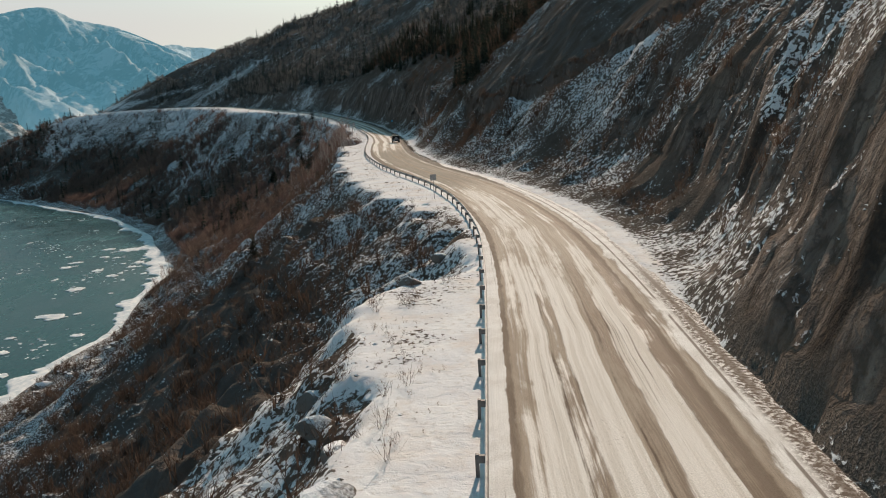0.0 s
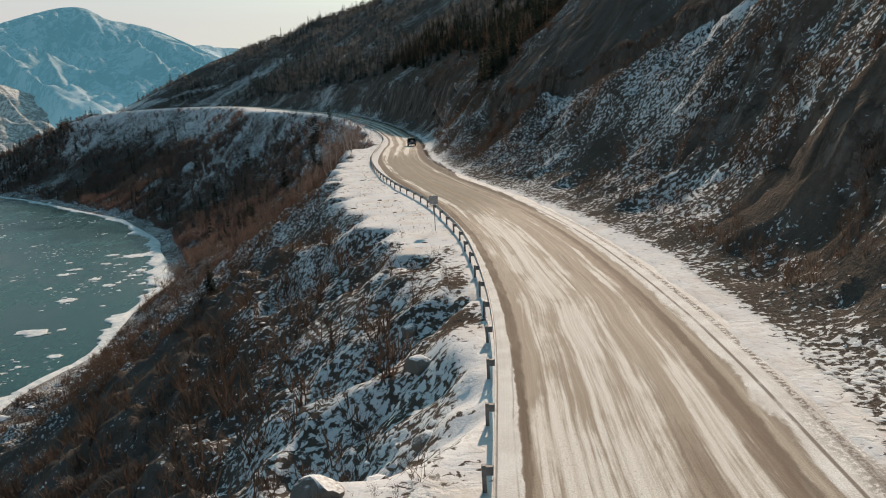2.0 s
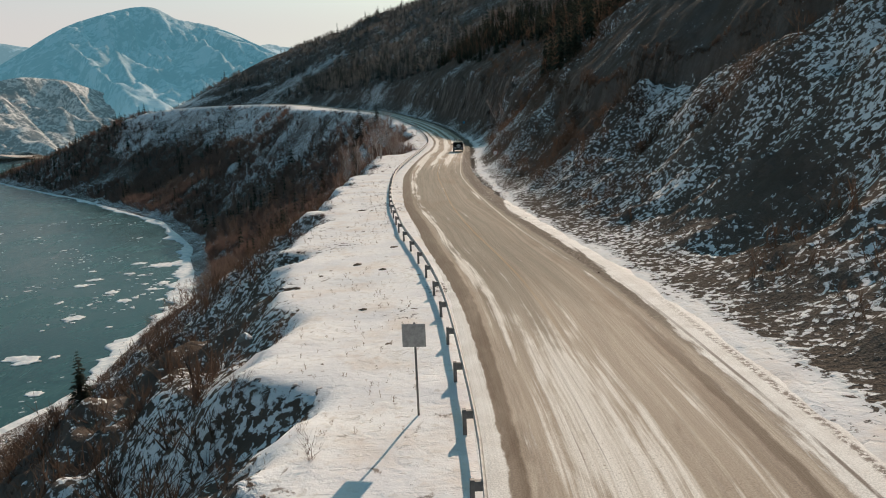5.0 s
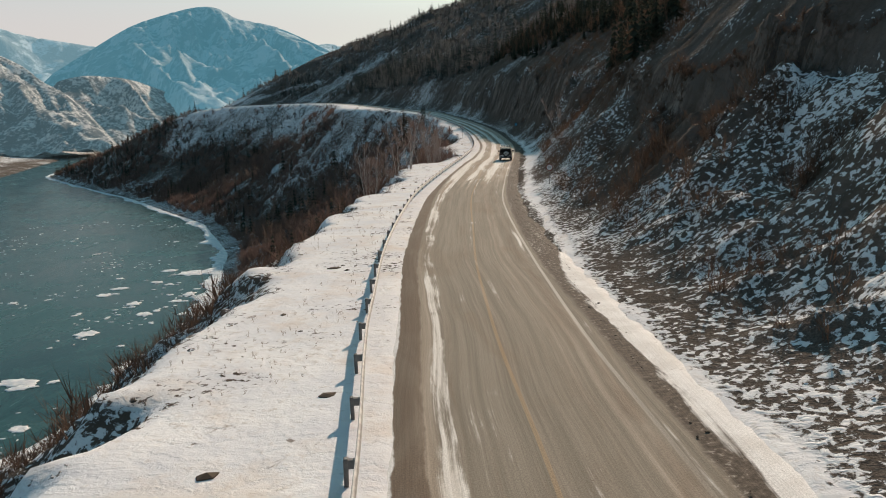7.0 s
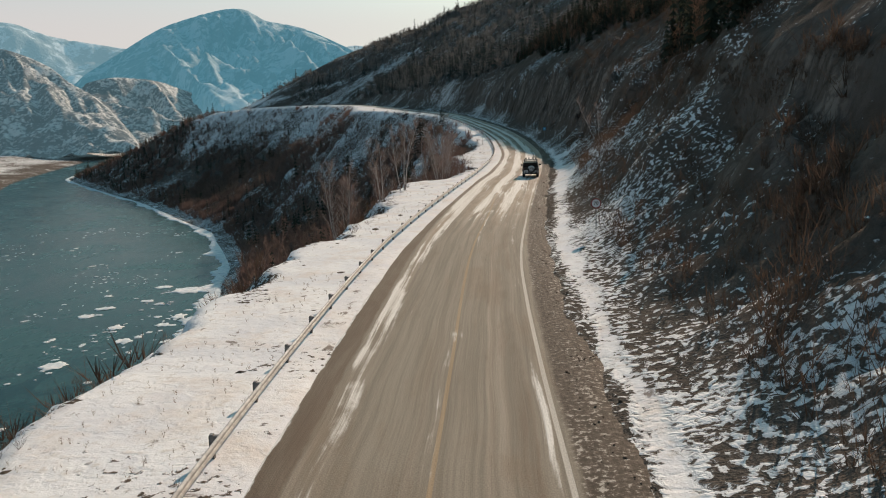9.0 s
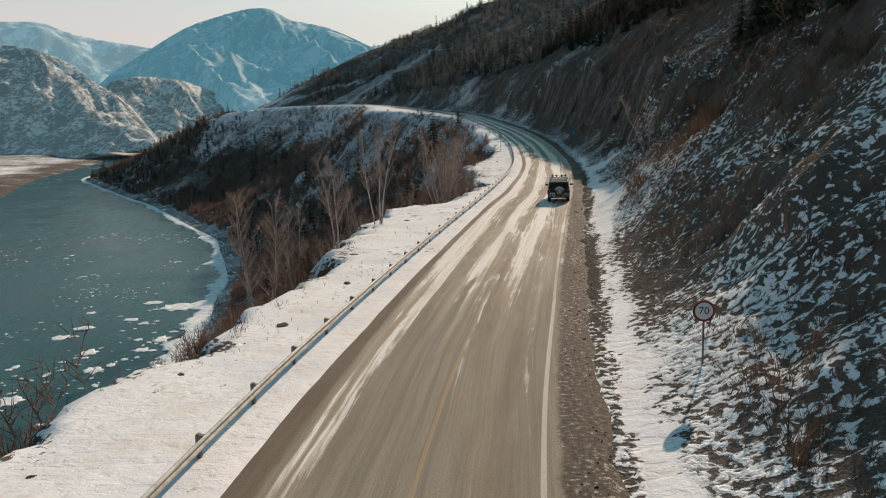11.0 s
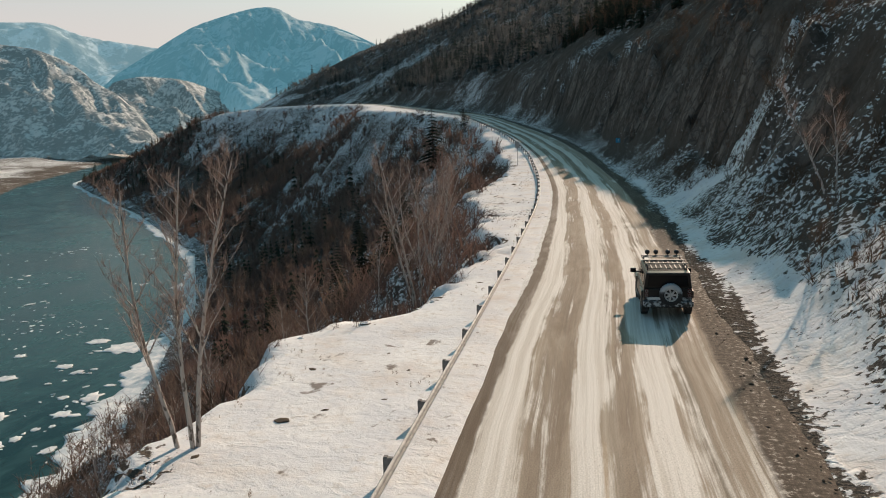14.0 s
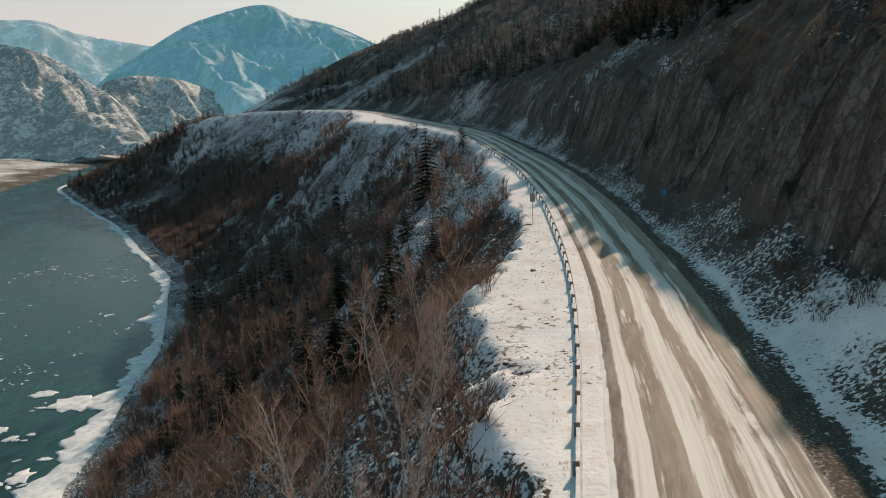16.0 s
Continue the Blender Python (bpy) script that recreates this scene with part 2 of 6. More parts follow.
    col = g.mix(g.math("MULTIPLY", g.math("MULTIPLY", rims, early), g.step(patch, 0.38, 0.56, 0.1, 0.9)), col, (0.105, 0.074, 0.052))
    rut = g.noise(g.join(g.math("MULTIPLY", xs, 7.0), g.math("MULTIPLY", v, 0.05)), 1.0, 3, 0.6, 0.2)
    ruts = g.math("MULTIPLY", g.step(rut, 0.60, 0.68), g.math("MULTIPLY", g.step(patch, 0.40, 0.60), g.math("MAXIMUM", early, g.math("MULTIPLY", second, 0.7))))
    # packed snow left between the wheel tracks
    cream = total(few(early, (-2.45, -1.65, 0.16, 0.75), (-0.85, 0.25, 0.14, 1.0), (1.2, 2.35, 0.18, 0.9)),
                  few(second, (-2.2, 0.6, 0.5, 0.5), (2.0, 2.5, 0.15, 0.4)),
                  few(middle, (-3.1, -2.3, 0.25, 1.0), (3.0, 3.3, 0.2, 0.5), (-0.1, 0.7, 0.3, 0.25)),
                  few(late, (-3.6, -2.5, 0.25, 1.0), (-1.0, -0.15, 0.2, 1.0), (1.1, 2.2, 0.25, 1.0)))
    keep = total(g.math("MULTIPLY", cream, 0.46), g.math("MULTIPLY", g.math("SUBTRACT", patch, 0.5), 0.9), g.math("MULTIPLY", g.math("SUBTRACT", fine, 0.5), 0.35), g.math("MULTIPLY", g.math("SUBTRACT", streak, 0.5), 0.9), g.math("MULTIPLY", early, 0.20), g.math("MULTIPLY", second, 0.15), g.math("MULTIPLY", late, 0.22), g.math("MULTIPLY", g.math("SUBTRACT", worn_in, 0.5), -0.6))
    col = g.mix(g.math("MULTIPLY", g.step(keep, 0.24, 0.46), 0.92), col, packed)
    rim_l = total(g.step(v, 85.0, 112.0, -3.42, -3.75), g.step(v, 150.0, 195.0, 0.0, -0.40), g.step(v, 212.0, 240.0, 0.0, 0.50))
    rim_w = total(g.step(v, 40.0, 60.0, 0.10, 0.20), g.step(v, 80.0, 112.0, 0.0, 0.20), g.step(v, 212.0, 240.0, 0.0, -0.12))
    edge_l = g.math("SUBTRACT", g.math("ADD", x, g.math("ADD", rag, g.math("MULTIPLY", wander, 0.25))), rim_l)
    dark_l = g.step(g.math("SUBTRACT", g.math("ABSOLUTE", edge_l), rim_w), 0.10, -0.04)
    col = g.mix(g.math("MULTIPLY", dark_l, g.step(patch, 0.35, 0.6, 0.65, 0.95)), col, (0.150, 0.112, 0.083))
    # clean snow of the shoulder, gravel and dirty snow on the hill side
    clean = g.mix(g.step(g.noise(uv, 0.7, 5, 0.65), 0.35, 0.65), (0.70, 0.675, 0.645), (0.83, 0.815, 0.795))
    col = g.mix(g.step(g.math("ADD", edge_l, rim_w), 0.0, -0.06), col, clean)
    col = g.mix(g.math("MULTIPLY", ruts, 0.75), col, (0.16, 0.115, 0.082))
    edge_r = total(x, g.math("MULTIPLY", rag, 1.2), g.step(v, 115.0, 180.0, 0.0, -0.40))
    clod = g.noise(uv, 5.0, 4, 0.7)
    gravel = g.mix(g.step(clod, 0.4, 0.6), (0.066, 0.053, 0.042), (0.135, 0.108, 0.086))
    gravel = g.mix(g.step(g.math("ADD", clod, g.math("MULTIPLY", patch, 0.5)), 0.82, 0.92, 0, 0.75), gravel, (0.52, 0.48, 0.43))
    later = g.step(v, 78.0, 108.0)
    col = g.mix(g.math("MULTIPLY", g.step(edge_r, 3.45, 3.75), g.step(later, 0, 1, 0.35, 1.0)), col, gravel)
    lip = g.math("SUBTRACT", 1.0, g.step(g.math("ABSOLUTE", g.math("SUBTRACT", edge_r, 3.05)), 0.14, 0.30))
    col = g.mix(g.math("MULTIPLY", lip, g.step(later, 0, 1, 0.8, 0.0)), col, (0.150, 0.110, 0.080))
    col = g.mix(g.step(g.math("ADD", edge_r, g.math("ADD", g.math("MULTIPLY", g.math("SUBTRACT", g.math("MULTIPLY", patch, 1.8), 0.5), 1.0), total(g.math("MULTIPLY", later, -0.5), g.math("MULTIPLY", g.step(v, 128.0, 140.0), -1.4)))), 4.0, 4.25), col, clean)
    rubble = g.math("MULTIPLY", g.step(g.math("ADD", edge_r, g.math("MULTIPLY", patch, 0.8)), 4.55, 4.95), g.step(v, 52.0, 34.0))
    col = g.mix(g.math("MULTIPLY", rubble, g.step(clod, 0.58, 0.46)), col, (0.145, 0.112, 0.088))
    # a thin track and scattered dirt in the shoulder snow, grit everywhere
    track = g.math("MULTIPLY", g.math("ADD", stripe(4.15, 0.03, 0.06), g.math("MULTIPLY", stripe(4.85, 0.08, 0.14), g.step(clod, 0.44, 0.54))), g.math("MULTIPLY", g.step(later, 0, 1, 1.0, 0.0), g.step(patch, 0.36, 0.48)))
    col = g.mix(g.math("MULTIPLY", track, 0.85), col, (0.155, 0.118, 0.092))
    specks = g.step(g.math("ADD", g.noise(uv, 9.0, 4, 0.7), g.math("MULTIPLY", patch, 0.35)), 0.80, 0.88, 0, 0.6)
    col = g.mix(specks, col, (0.19, 0.14, 0.10))
    grit = g.step(grain, 0.3, 0.7, 0.80, 1.12)
    col = g.mix(1.0, col, g.join(grit, grit, grit), "MULTIPLY")
    rough = g.step(wet, 0, 1, 0.9, 0.75)
    g.bsdf.inputs["Specular IOR Level"].default_value = 0.12
    h = g.math("ADD", g.math("MULTIPLY", fine, 0.5), g.math("ADD", g.math("MULTIPLY", grain, 0.25), g.math("MULTIPLY", patch, 0.5)))
    return g.done(col, rough, 0.0, h, 0.45, 0.06)


def water_material():
    g = Graph("river_water")
    p = g.place()
    big = g.noise(p, 0.02, 4, 0.6, 1.0)
    rip = g.noise(g.scaled(p, (1.0, 0.6, 1.0)), 0.9, 4, 0.6)
    swirl = g.noise(g.scaled(p, (1.0, 0.45, 1.0)), 0.11, 6, 0.68, 1.6)
    tone = g.math("ADD", g.math("MULTIPLY", big, 0.5), g.math("MULTIPLY", swirl, 0.5))
    col = g.mix(g.step(tone, 0.38, 0.62), (0.008, 0.029, 0.030), (0.032, 0.084, 0.085))
    g.bsdf.inputs["Specular IOR Level"].default_value = 0.07
    return g.done(col, g.step(tone, 0.35, 0.65, 0.14, 0.30), 0.0, rip, 0.5, 0.12)


M_GROUND, M_ROAD, M_WATER = ground_material(), road_material(), water_material()

# ---- lines of the plan ----
RIVER_Z = -49.2
CENTRE = [  # the road's centre line: x, y, height
    (-18, -110, 0), (-11, -65, 0), (-6, -32, 0), (-3.2, 0, 0), (-1.6, 16, 0), (-0.3, 30, 0), (0.65, 41, 0), (1.45, 54, 0),
    (1.4, 67, 0), (0.85, 78, 0), (0.0, 87, 0), (-1.2, 97, 0), (-2.7, 106, 0), (-4.3, 114, 0), (-5.8, 122, 0), (-8.2, 135, 0),
    (-10.6, 152, 0), (-12.4, 168, 0), (-13.5, 184, 0), (-14.2, 198, 0), (-14.8, 212, 0), (-15.4, 228, 0), (-16.2, 245, 0), (-17.4, 266, 0.1),
    (-19.2, 285, 0.5), (-22, 305, 1.1), (-26.5, 330, 2.3), (-35, 365, 4.2), (-44.5, 394, 6.1), (-58, 432, 8.6), (-68, 454, 10),
    (-79, 477, 11), (-104, 520, 13.5), (-143, 600, 17), (-190, 680, 20), (-240, 735, 21.5), (-300, 775, 21.5), (-345, 796, 18.5), (-380, 812, 11),
    (-430, 835, -4), (-490, 866, -23), (-600, 960, -45), (-650, 1130, -45), (-690, 1350, -42), (-630, 1600, -40), (-460, 2050, -38), (-220, 2600, -38), (300, 5200, -38)]
NEAR_SHORE = [(-150, -400), (-120, -200), (-110, 60), (-103, 164), (-103, 194), (-99, 218), (-106, 260), (-110, 310), (-119, 328), (-125, 345),
              (-140, 378), (-151, 407), (-188, 470), (-211, 507), (-256, 557), (-345, 659), (-439, 754), (-600, 925), (-640, 990),
              (-710, 1150), (-800, 1350), (-800, 1520), (-730, 1720), (-560, 2120), (-320, 2650), (200, 5200)]
FAR_SHORE = [(-330, -400), (-330, 200), (-380, 450), (-470, 620), (-547, 742), (-655, 900), (-750, 1080), (-850, 1280), (-920, 1450), (-900, 1620),
             (-830, 1800), (-650, 2200), (-420, 2700), (100, 5200)]


def smooth_line(pts, step):
    """A Catmull-Rom curve through pts, with points about step apart."""
    pts = np.array(pts, float)
    ext = np.vstack([2 * pts[0] - pts[1], pts, 2 * pts[-1] - pts[-2]])
    out = []
    for i in range(1, len(ext) - 2):
        a, b, c, d = ext[i - 1:i + 3]
        n = max(1, int(np.hypot(*(c - b)[:2]) / step))
        for t in np.arange(n) / n:
            out.append(0.5 * (2 * b + (c - a) * t + (2 * a - 5 * b + 4 * c - d) * t * t + (3 * b - a - 3 * c + d) * t ** 3))
    return np.array(out + [pts[-1]])


ROAD = np.vstack([smooth_line(CENTRE[:33], 3.0), smooth_line(CENTRE[32:], 25.0)[1:]])
ALONG = np.r_[0, np.cumsum(np.hypot(*np.diff(ROAD[:, :2], axis=0).T))]
ALONG -= np.interp(0, ROAD[:60, 1], ALONG[:60])        # metres along the road, 0 at y = 0


def nearest(line, x, y):
    """For points x, y: signed distance to the line (left of its way is negative), and the index along it."""
    best, sign, where = np.full(x.shape, 1e12), np.ones(x.shape), np.zeros(x.shape)
    for i in range(len(line) - 1):
        ax, ay = line[i, 0], line[i, 1]
        dx, dy = line[i + 1, 0] - ax, line[i + 1, 1] - ay
        px, py = x - ax, y - ay
        t = np.clip((px * dx + py * dy) / (dx * dx + dy * dy), 0, 1)
        ex, ey = px - t * dx, py - t * dy
        d = ex * ex + ey * ey
        m = d < best
        best = np.where(m, d, best)
        sign = np.where(m, np.where(dx * py - dy * px > 0, -1.0, 1.0), sign)
        where = np.where(m, i + t, where)
    return np.sqrt(best) * sign, where


def lattice(x, y, seed):
    """Smooth value noise, -1 to 1."""
    xi, yi = np.floor(x).astype(np.int64), np.floor(y).astype(np.int64)
    fx, fy = x - xi, y - yi
    fx, fy = fx * fx * (3 - 2 * fx), fy * fy * (3 - 2 * fy)

    def h(a, b):
        n = (a * 374761393 + b * 668265263 + seed * 974634541) & 0x7FFFFFFF
        n = ((n ^ (n >> 13)) * 1274126177) & 0x7FFFFFFF
        return ((n ^ (n >> 16)) & 0xFFFF) / 32767.5 - 1
    return (h(xi, yi) * (1 - fx) + h(xi + 1, yi) * fx) * (1 - fy) + (h(xi, yi + 1) * (1 - fx) + h(xi + 1, yi + 1) * fx) * fy


def fbm(x, y, size, seed, octaves=4, rough=0.5):
    out, amp, s = 0, 1.0, size
    for k in range(octaves):
        c, w = math.cos(0.6 * k), math.sin(0.6 * k)
        out = out + amp * lattice((x * c - y * w) / s, (x * w + y * c) / s, seed + 17 * k)
        amp, s = amp * rough, s / 2.03
    return out


def ramp(x, a, b):
    t = np.clip((x - a) / (b - a), 0, 1)
    return t * t * (3 - 2 * t)


SHELF_Y = [-60, 0, 16, 24, 33, 38, 46, 52, 64, 76, 90, 104, 114, 122, 140, 150, 161, 172, 180, 190, 200, 212, 220, 226, 236, 246, 257, 264, 271, 286, 310, 332, 400, 440, 480, 520, 560, 640]
SHELF_W = [8, 7, 7.3, 7.2, 9.4, 8.3, 5.2, 4.8, 5.8, 8.0, 11.5, 13.5, 13.2, 12.0, 11.6, 11.0, 10, 10, 9.6, 11.0, 11.3, 12.3, 12.6, 9.0, 7.6, 6.3, 9.5, 9.4, 11.7, 11.9, 9.5, 9.0, 7.5, 8, 11, 22, 16, 7]
# the hill above the road: height over the road at CUT_D metres from its centre line, at places along it
CUT_D = [6, 8, 10, 12, 14, 16, 18, 21, 25, 60]
CUT = {-60: (1.2, 6.6, 11.6, 14.6, 16.2, 17.2, 17.6, 19.5, 22.0, 50), 24: (1.2, 6.6, 11.6, 14.6, 16.2, 17.2, 17.6, 19.5, 22.0, 50),
       34: (0.5, 3.0, 6.4, 9.6, 12.2, 14.4, 16.2, 18.6, 21.4, 50), 42: (0, 0.4, 2.0, 5.2, 9.0, 12.4, 15.0, 17.8, 21.0, 50), 49: (0, 0.0, 0.4, 3.0, 7.2, 11.3, 14.5, 17.4, 21.0, 50),
       58: (0, 0.1, 0.6, 2.3, 4.6, 9.5, 13.0, 16.5, 20.0, 50), 78: (0, 0.2, 0.8, 1.8, 3.3, 5.5, 8.0, 11.5, 16.5, 48),
       98: (0, 0.3, 1.0, 2.1, 3.6, 5.3, 7.5, 11.0, 17.0, 48), 125: (0, 0.3, 0.9, 1.8, 3.0, 4.8, 7.2, 10.7, 15.4, 48),
       140: (0, 0.4, 1.1, 2.5, 4.4, 6.2, 8.1, 11.5, 17.0, 50), 156: (0, 0.3, 1.0, 2.2, 4.2, 7.6, 10.5, 14.0, 18.3, 50),
       172: (0, 0.4, 1.3, 2.9, 4.8, 6.4, 8.2, 13.0, 18.0, 50), 195: (0, 0.4, 1.5, 3.4, 5.1, 6.8, 9.5, 13.5, 17.5, 50),
       212: (0, 0.7, 2.4, 4.2, 6.0, 7.8, 10.5, 14.0, 17.5, 48), 234: (0, 0.6, 2.4, 4.4, 6.2, 8.5, 11.5, 14.0, 17.0, 46),
       254: (0, 0.8, 2.5, 4.8, 9.8, 14.0, 16.0, 18.5, 21.5, 46), 264: (0, 0.8, 2.2, 3.7, 8.5, 14.0, 17.0, 20.0, 23.0, 45),
       278: (0, 1.2, 2.8, 5.0, 12.3, 17.0, 20.0, 22.5, 25.0, 46), 294: (0, 1.7, 4.0, 7.2, 12.7, 16.5, 19.0, 21.5, 24.0, 46),
       325: (0, 1.4, 4.3, 9.5, 14.5, 17.5, 19.5, 22.0, 25.0, 48), 400: (0, 1.2, 4.0, 8.0, 12.5, 16.0, 18.0, 20.5, 23.5, 47),
       470: (0, 1.0, 2.5, 5.0, 8.0, 11.0, 13.0, 15.0, 17.6, 40), 560: (0, 0.9, 2.2, 3.6, 6.0, 8.4, 10.5, 12.3, 14.8, 36),
       700: (0, 0.8, 1.8, 3.0, 4.3, 5.5, 6.6, 8.3, 10.5, 31), 5200: (0, 0.6, 1.5, 2.5, 3.5, 4.5, 5.5, 7.0, 9.0, 26)}
CUT_Y = list(CUT)
VERGE_Y = [0, 16, 25, 36, 52, 67, 80, 95, 112, 128, 140, 172, 200, 212, 228, 240, 256, 280]      # outer edge of the clean verge snow
VERGE_D = [4.8, 4.7, 4.6, 5.7, 6.4, 7.0, 6.4, 6.0, 5.5, 5.9, 6.4, 6.75, 7.0, 7.9, 9.0, 7.6, 6.9, 6.3]
# the earth lip along the top of the cut: distance from the centre line
LIP_Y, LIP_D = [84, 95, 107, 115, 124, 138, 145, 155, 172, 200, 230], [31, 28.5, 27, 25.5, 24, 22.3, 21, 20, 18.7, 19.5, 20.5]
# snow lies longer or is blown off here: along, across, the two radii, how much
SNOWY = [(131, 20.8, 6, 2.0, 0.34), (124, 17.8, 5, 1.6, 0.2), (133, 12, 8, 2.5, 0.22), (121, 10.5, 6, 2.5, 0.18), (115, 13.2, 5, 1.5, 0.2), (100, 25, 4, 2.2, 0.34),
         (98, 18, 5, 1.6, 0.1), (91, 18.4, 3, 1.2, 0.18), (80, 12.5, 7, 3, 0.22), (57, 14, 3, 1.6, 0.28), (63, 14.4, 2.5, 1.0, 0.22), (76, 21.5, 6, 2, 0.10),
         (46, 9, 12, 2.5, 0.16), (195, 16, 4, 2, 0.15), (216, 10, 8, 3.0, 0.16), (224, 10, 8, 2.8, 0.34), (44, 21, 14, 5, 0.14), (247, 9, 7, 2.6, 0.22), (249, 12, 8, 3, 0.22)]
BARE = [(22, 9, 12, 5, 0.24), (149, 15.5, 9, 4, 0.28), (143, 13.5, 4, 1.5, 0.15), (162, 14, 6, 3, 0.1), (118, 17.5, 2.5, 1.5, 0.15), (86, 16, 3.5, 2, 0.26),
        (103, 14.5, 5, 2.5, 0.28), (96, 10.8, 5, 1.6, 0.12), (82, 19, 3, 2.5, 0.28), (67, 13.5, 3.5, 3, 0.28), (62, 17, 4, 2.5, 0.25), (108, 12.2, 5, 2.5, 0.22),
        (52, 11.6, 3, 2, 0.2), (186, 12, 12, 4.5, 0.08), (190, 20, 14, 5, 0.12), (275, 10, 5, 4, 0.12), (216, 18, 16, 5, 0.2), (112, 22, 8, 4, 0.10)]


def cut_height(lat, yy):
    """Height of the cut above the road, before its roughness."""
    rows = np.array([CUT[k] for k in CUT_Y], float)
    row = np.interp(yy, CUT_Y, np.arange(len(CUT_Y)))
    i = np.clip(row.astype(int), 0, len(CUT_Y) - 2)
    f = row - i
    col = np.interp(lat, CUT_D, np.arange(len(CUT_D)))
    j = np.clip(col.astype(int), 0, len(CUT_D) - 2)
    g = col - j
    z = (rows[i, j] * (1 - g) + rows[i, j + 1] * g) * (1 - f) + (rows[i + 1, j] * (1 - g) + rows[i + 1, j + 1] * g) * f
    return z + np.clip(lat - 60, 0, None) * np.interp(yy, [300, 560, 900], [0.82, 0.62, 0.5])


CREST_X = [-1500, -900, -500, -380, -330, -281, -244, -187, -107, -24, 100, 300, 1200]
CREST_Z = [-40, -38, -20, 10, 26, 54, 74, 95, 112, 128, 170, 270, 420]


def land(x, y):
    """Height of the ground, its cover and the place along the road: z, snow, rock, dirt, wood, run."""
    lat, idx = nearest(ROAD, x, y)
    base = np.interp(idx, np.arange(len(ROAD)), ROAD[:, 2])
    yy = np.interp(idx, np.arange(len(ROAD)), ROAD[:, 1])
    near, _ = nearest(NEAR_LINE, x, y)          # positive on the road's side
    far, _ = nearest(FAR_LINE, x, y)            # negative beyond the river
    n40, n12, n3 = fbm(x, y, 42, 3), fbm(x, y, 12, 5), fbm(x, y, 3.1, 9, 3)
    # hill side
    foot = 0.4 * n12 + 0.25 * n3
    a = np.clip(lat - np.interp(yy, [20, 36], [5.3, 5.8]) - foot, 0, None)
    along = yy + 3.5 * n12 + 1.5 * n3
    out = lat + 1.1 * n12 * ramp(lat, 9, 16)
    up = cut_height(out, along)
    steep = np.clip((cut_height(out + 1.2, along) - cut_height(out - 1.2, along)) / 2.4, 0, 4)
    in_face = ramp(steep, 1.25, 1.8)
    lip = np.interp(yy, LIP_Y, LIP_D) + 0.5 * n12 + 0.3 * n3
    lipped = ramp(yy, 84, 94) * (1 - ramp(yy, 168, 185))
    up = up + 2.6 * lipped * (ramp(lat, lip - 0.5, lip + 0.4) - ramp(lat, lip - 7, lip + 4))
    at_lip = lipped * np.exp(-((lat - lip) / 0.9) ** 2)
    above = ramp(lat, lip - 0.3, lip + 1.5) * lipped + (1 - lipped) * ramp(lat, 26, 34)
    cap = np.interp(x, CREST_X, CREST_Z) - base
    up = np.where(up > cap - 18, cap - 18 + 18 * (1 - np.exp(-np.clip(up - cap + 18, 0, None) / 18)), up)
    rel = ramp(a, 1.0, 6)
    # furrows and ribs that run down the slope, gullies in the faces
    rib = np.abs(fbm(x * 0.22, y + 0.35 * x, 5.5, 21, 4, 0.55))
    furrow = np.abs(fbm(x * 0.30, y + 0.55 * x, 1.9, 23, 3, 0.5))
    flute = np.abs(fbm(lat * 0.14, yy * 1.1, 3.6, 25, 3))
    butt = np.round(2.0 * fbm(lat * 0.12, yy, 7.5, 37, 3, 0.6)) / 2.0
    combed = 1 - 0.8 * ramp(yy, 240, 275)
    lumps = np.abs(fbm(x, y, 1.5, 27, 3))
    crags = ramp(fbm(x, y, 9, 33, 3), 0.0, 0.7) * ramp(lat, 11, 16) * (1 - 0.75 * lipped * above) * (1 - ramp(lat, 40, 60)) * (1 - ramp(yy, 425, 460))
    z_hill = base + up + rel * (1 - 0.8 * above) * (n12 * 0.25 + n3 * 0.22 + ((0.45 - rib) * 0.75 + (0.4 - furrow) * 0.42) * combed + lumps * 0.28) \
        + crags * (n3 * 0.7 + np.abs(fbm(x, y, 4.0, 35, 4, 0.6)) * 1.5 - 0.6) \
        + in_face * (n3 * 0.6 + (0.4 - flute) * 0.5 + butt * (2.6 - 2.2 * (1 - ramp(yy, 55, 85))) + fbm(x, y, 2.2, 29, 3) * 0.5) + in_face * (1 - ramp(yy, 60, 85)) * (0.6 * fbm(x, y, 1.7, 83, 3) + 1.5 * np.abs(fbm(x, y, 4.2, 85, 3)) - 0.5) + ramp(a, 40, 110) * n40 * 4 + above * n12 * 0.2
    # river side
    shelf = np.interp(yy, SHELF_Y, SHELF_W) + 1.5 * n12 + 1.1 * n3
    b = np.clip(-lat - shelf, 0, None)
    f = b / (b + np.clip(near, 0.01, None))
    fall = (base - RIVER_Z)
    g = 1 - (1 - f) ** 1.55
    z_bank = base - fall * g + ramp(b, 1, 14) * ramp(near, 2, 16) * (n12 * 1.5 + n3 * 0.55 + n40 * 3.5 * ramp(b, 10, 50))
    z_bank = np.maximum(z_bank, RIVER_Z + 0.4 * ramp(near, 0, 6))
    z = np.where(lat >= 0, z_hill, z_bank)
    # the bed of the road, verges
    verge = 0.05 + 0.05 * n3 + 0.10 * ramp(-lat, 5, 9) * n12
    z = np.where((lat < 0) & (b <= 0), base + verge, z)
    z = np.where((lat >= 0) & (a <= 0), base + 0.03 + 0.06 * n3 - 0.08 * np.exp(-((lat - 5.9) / 0.4) ** 2), z)
    z = np.where((lat > 5.2) & (lat < 10), np.maximum(z, base - 0.12 + 0.05 * n3), z)
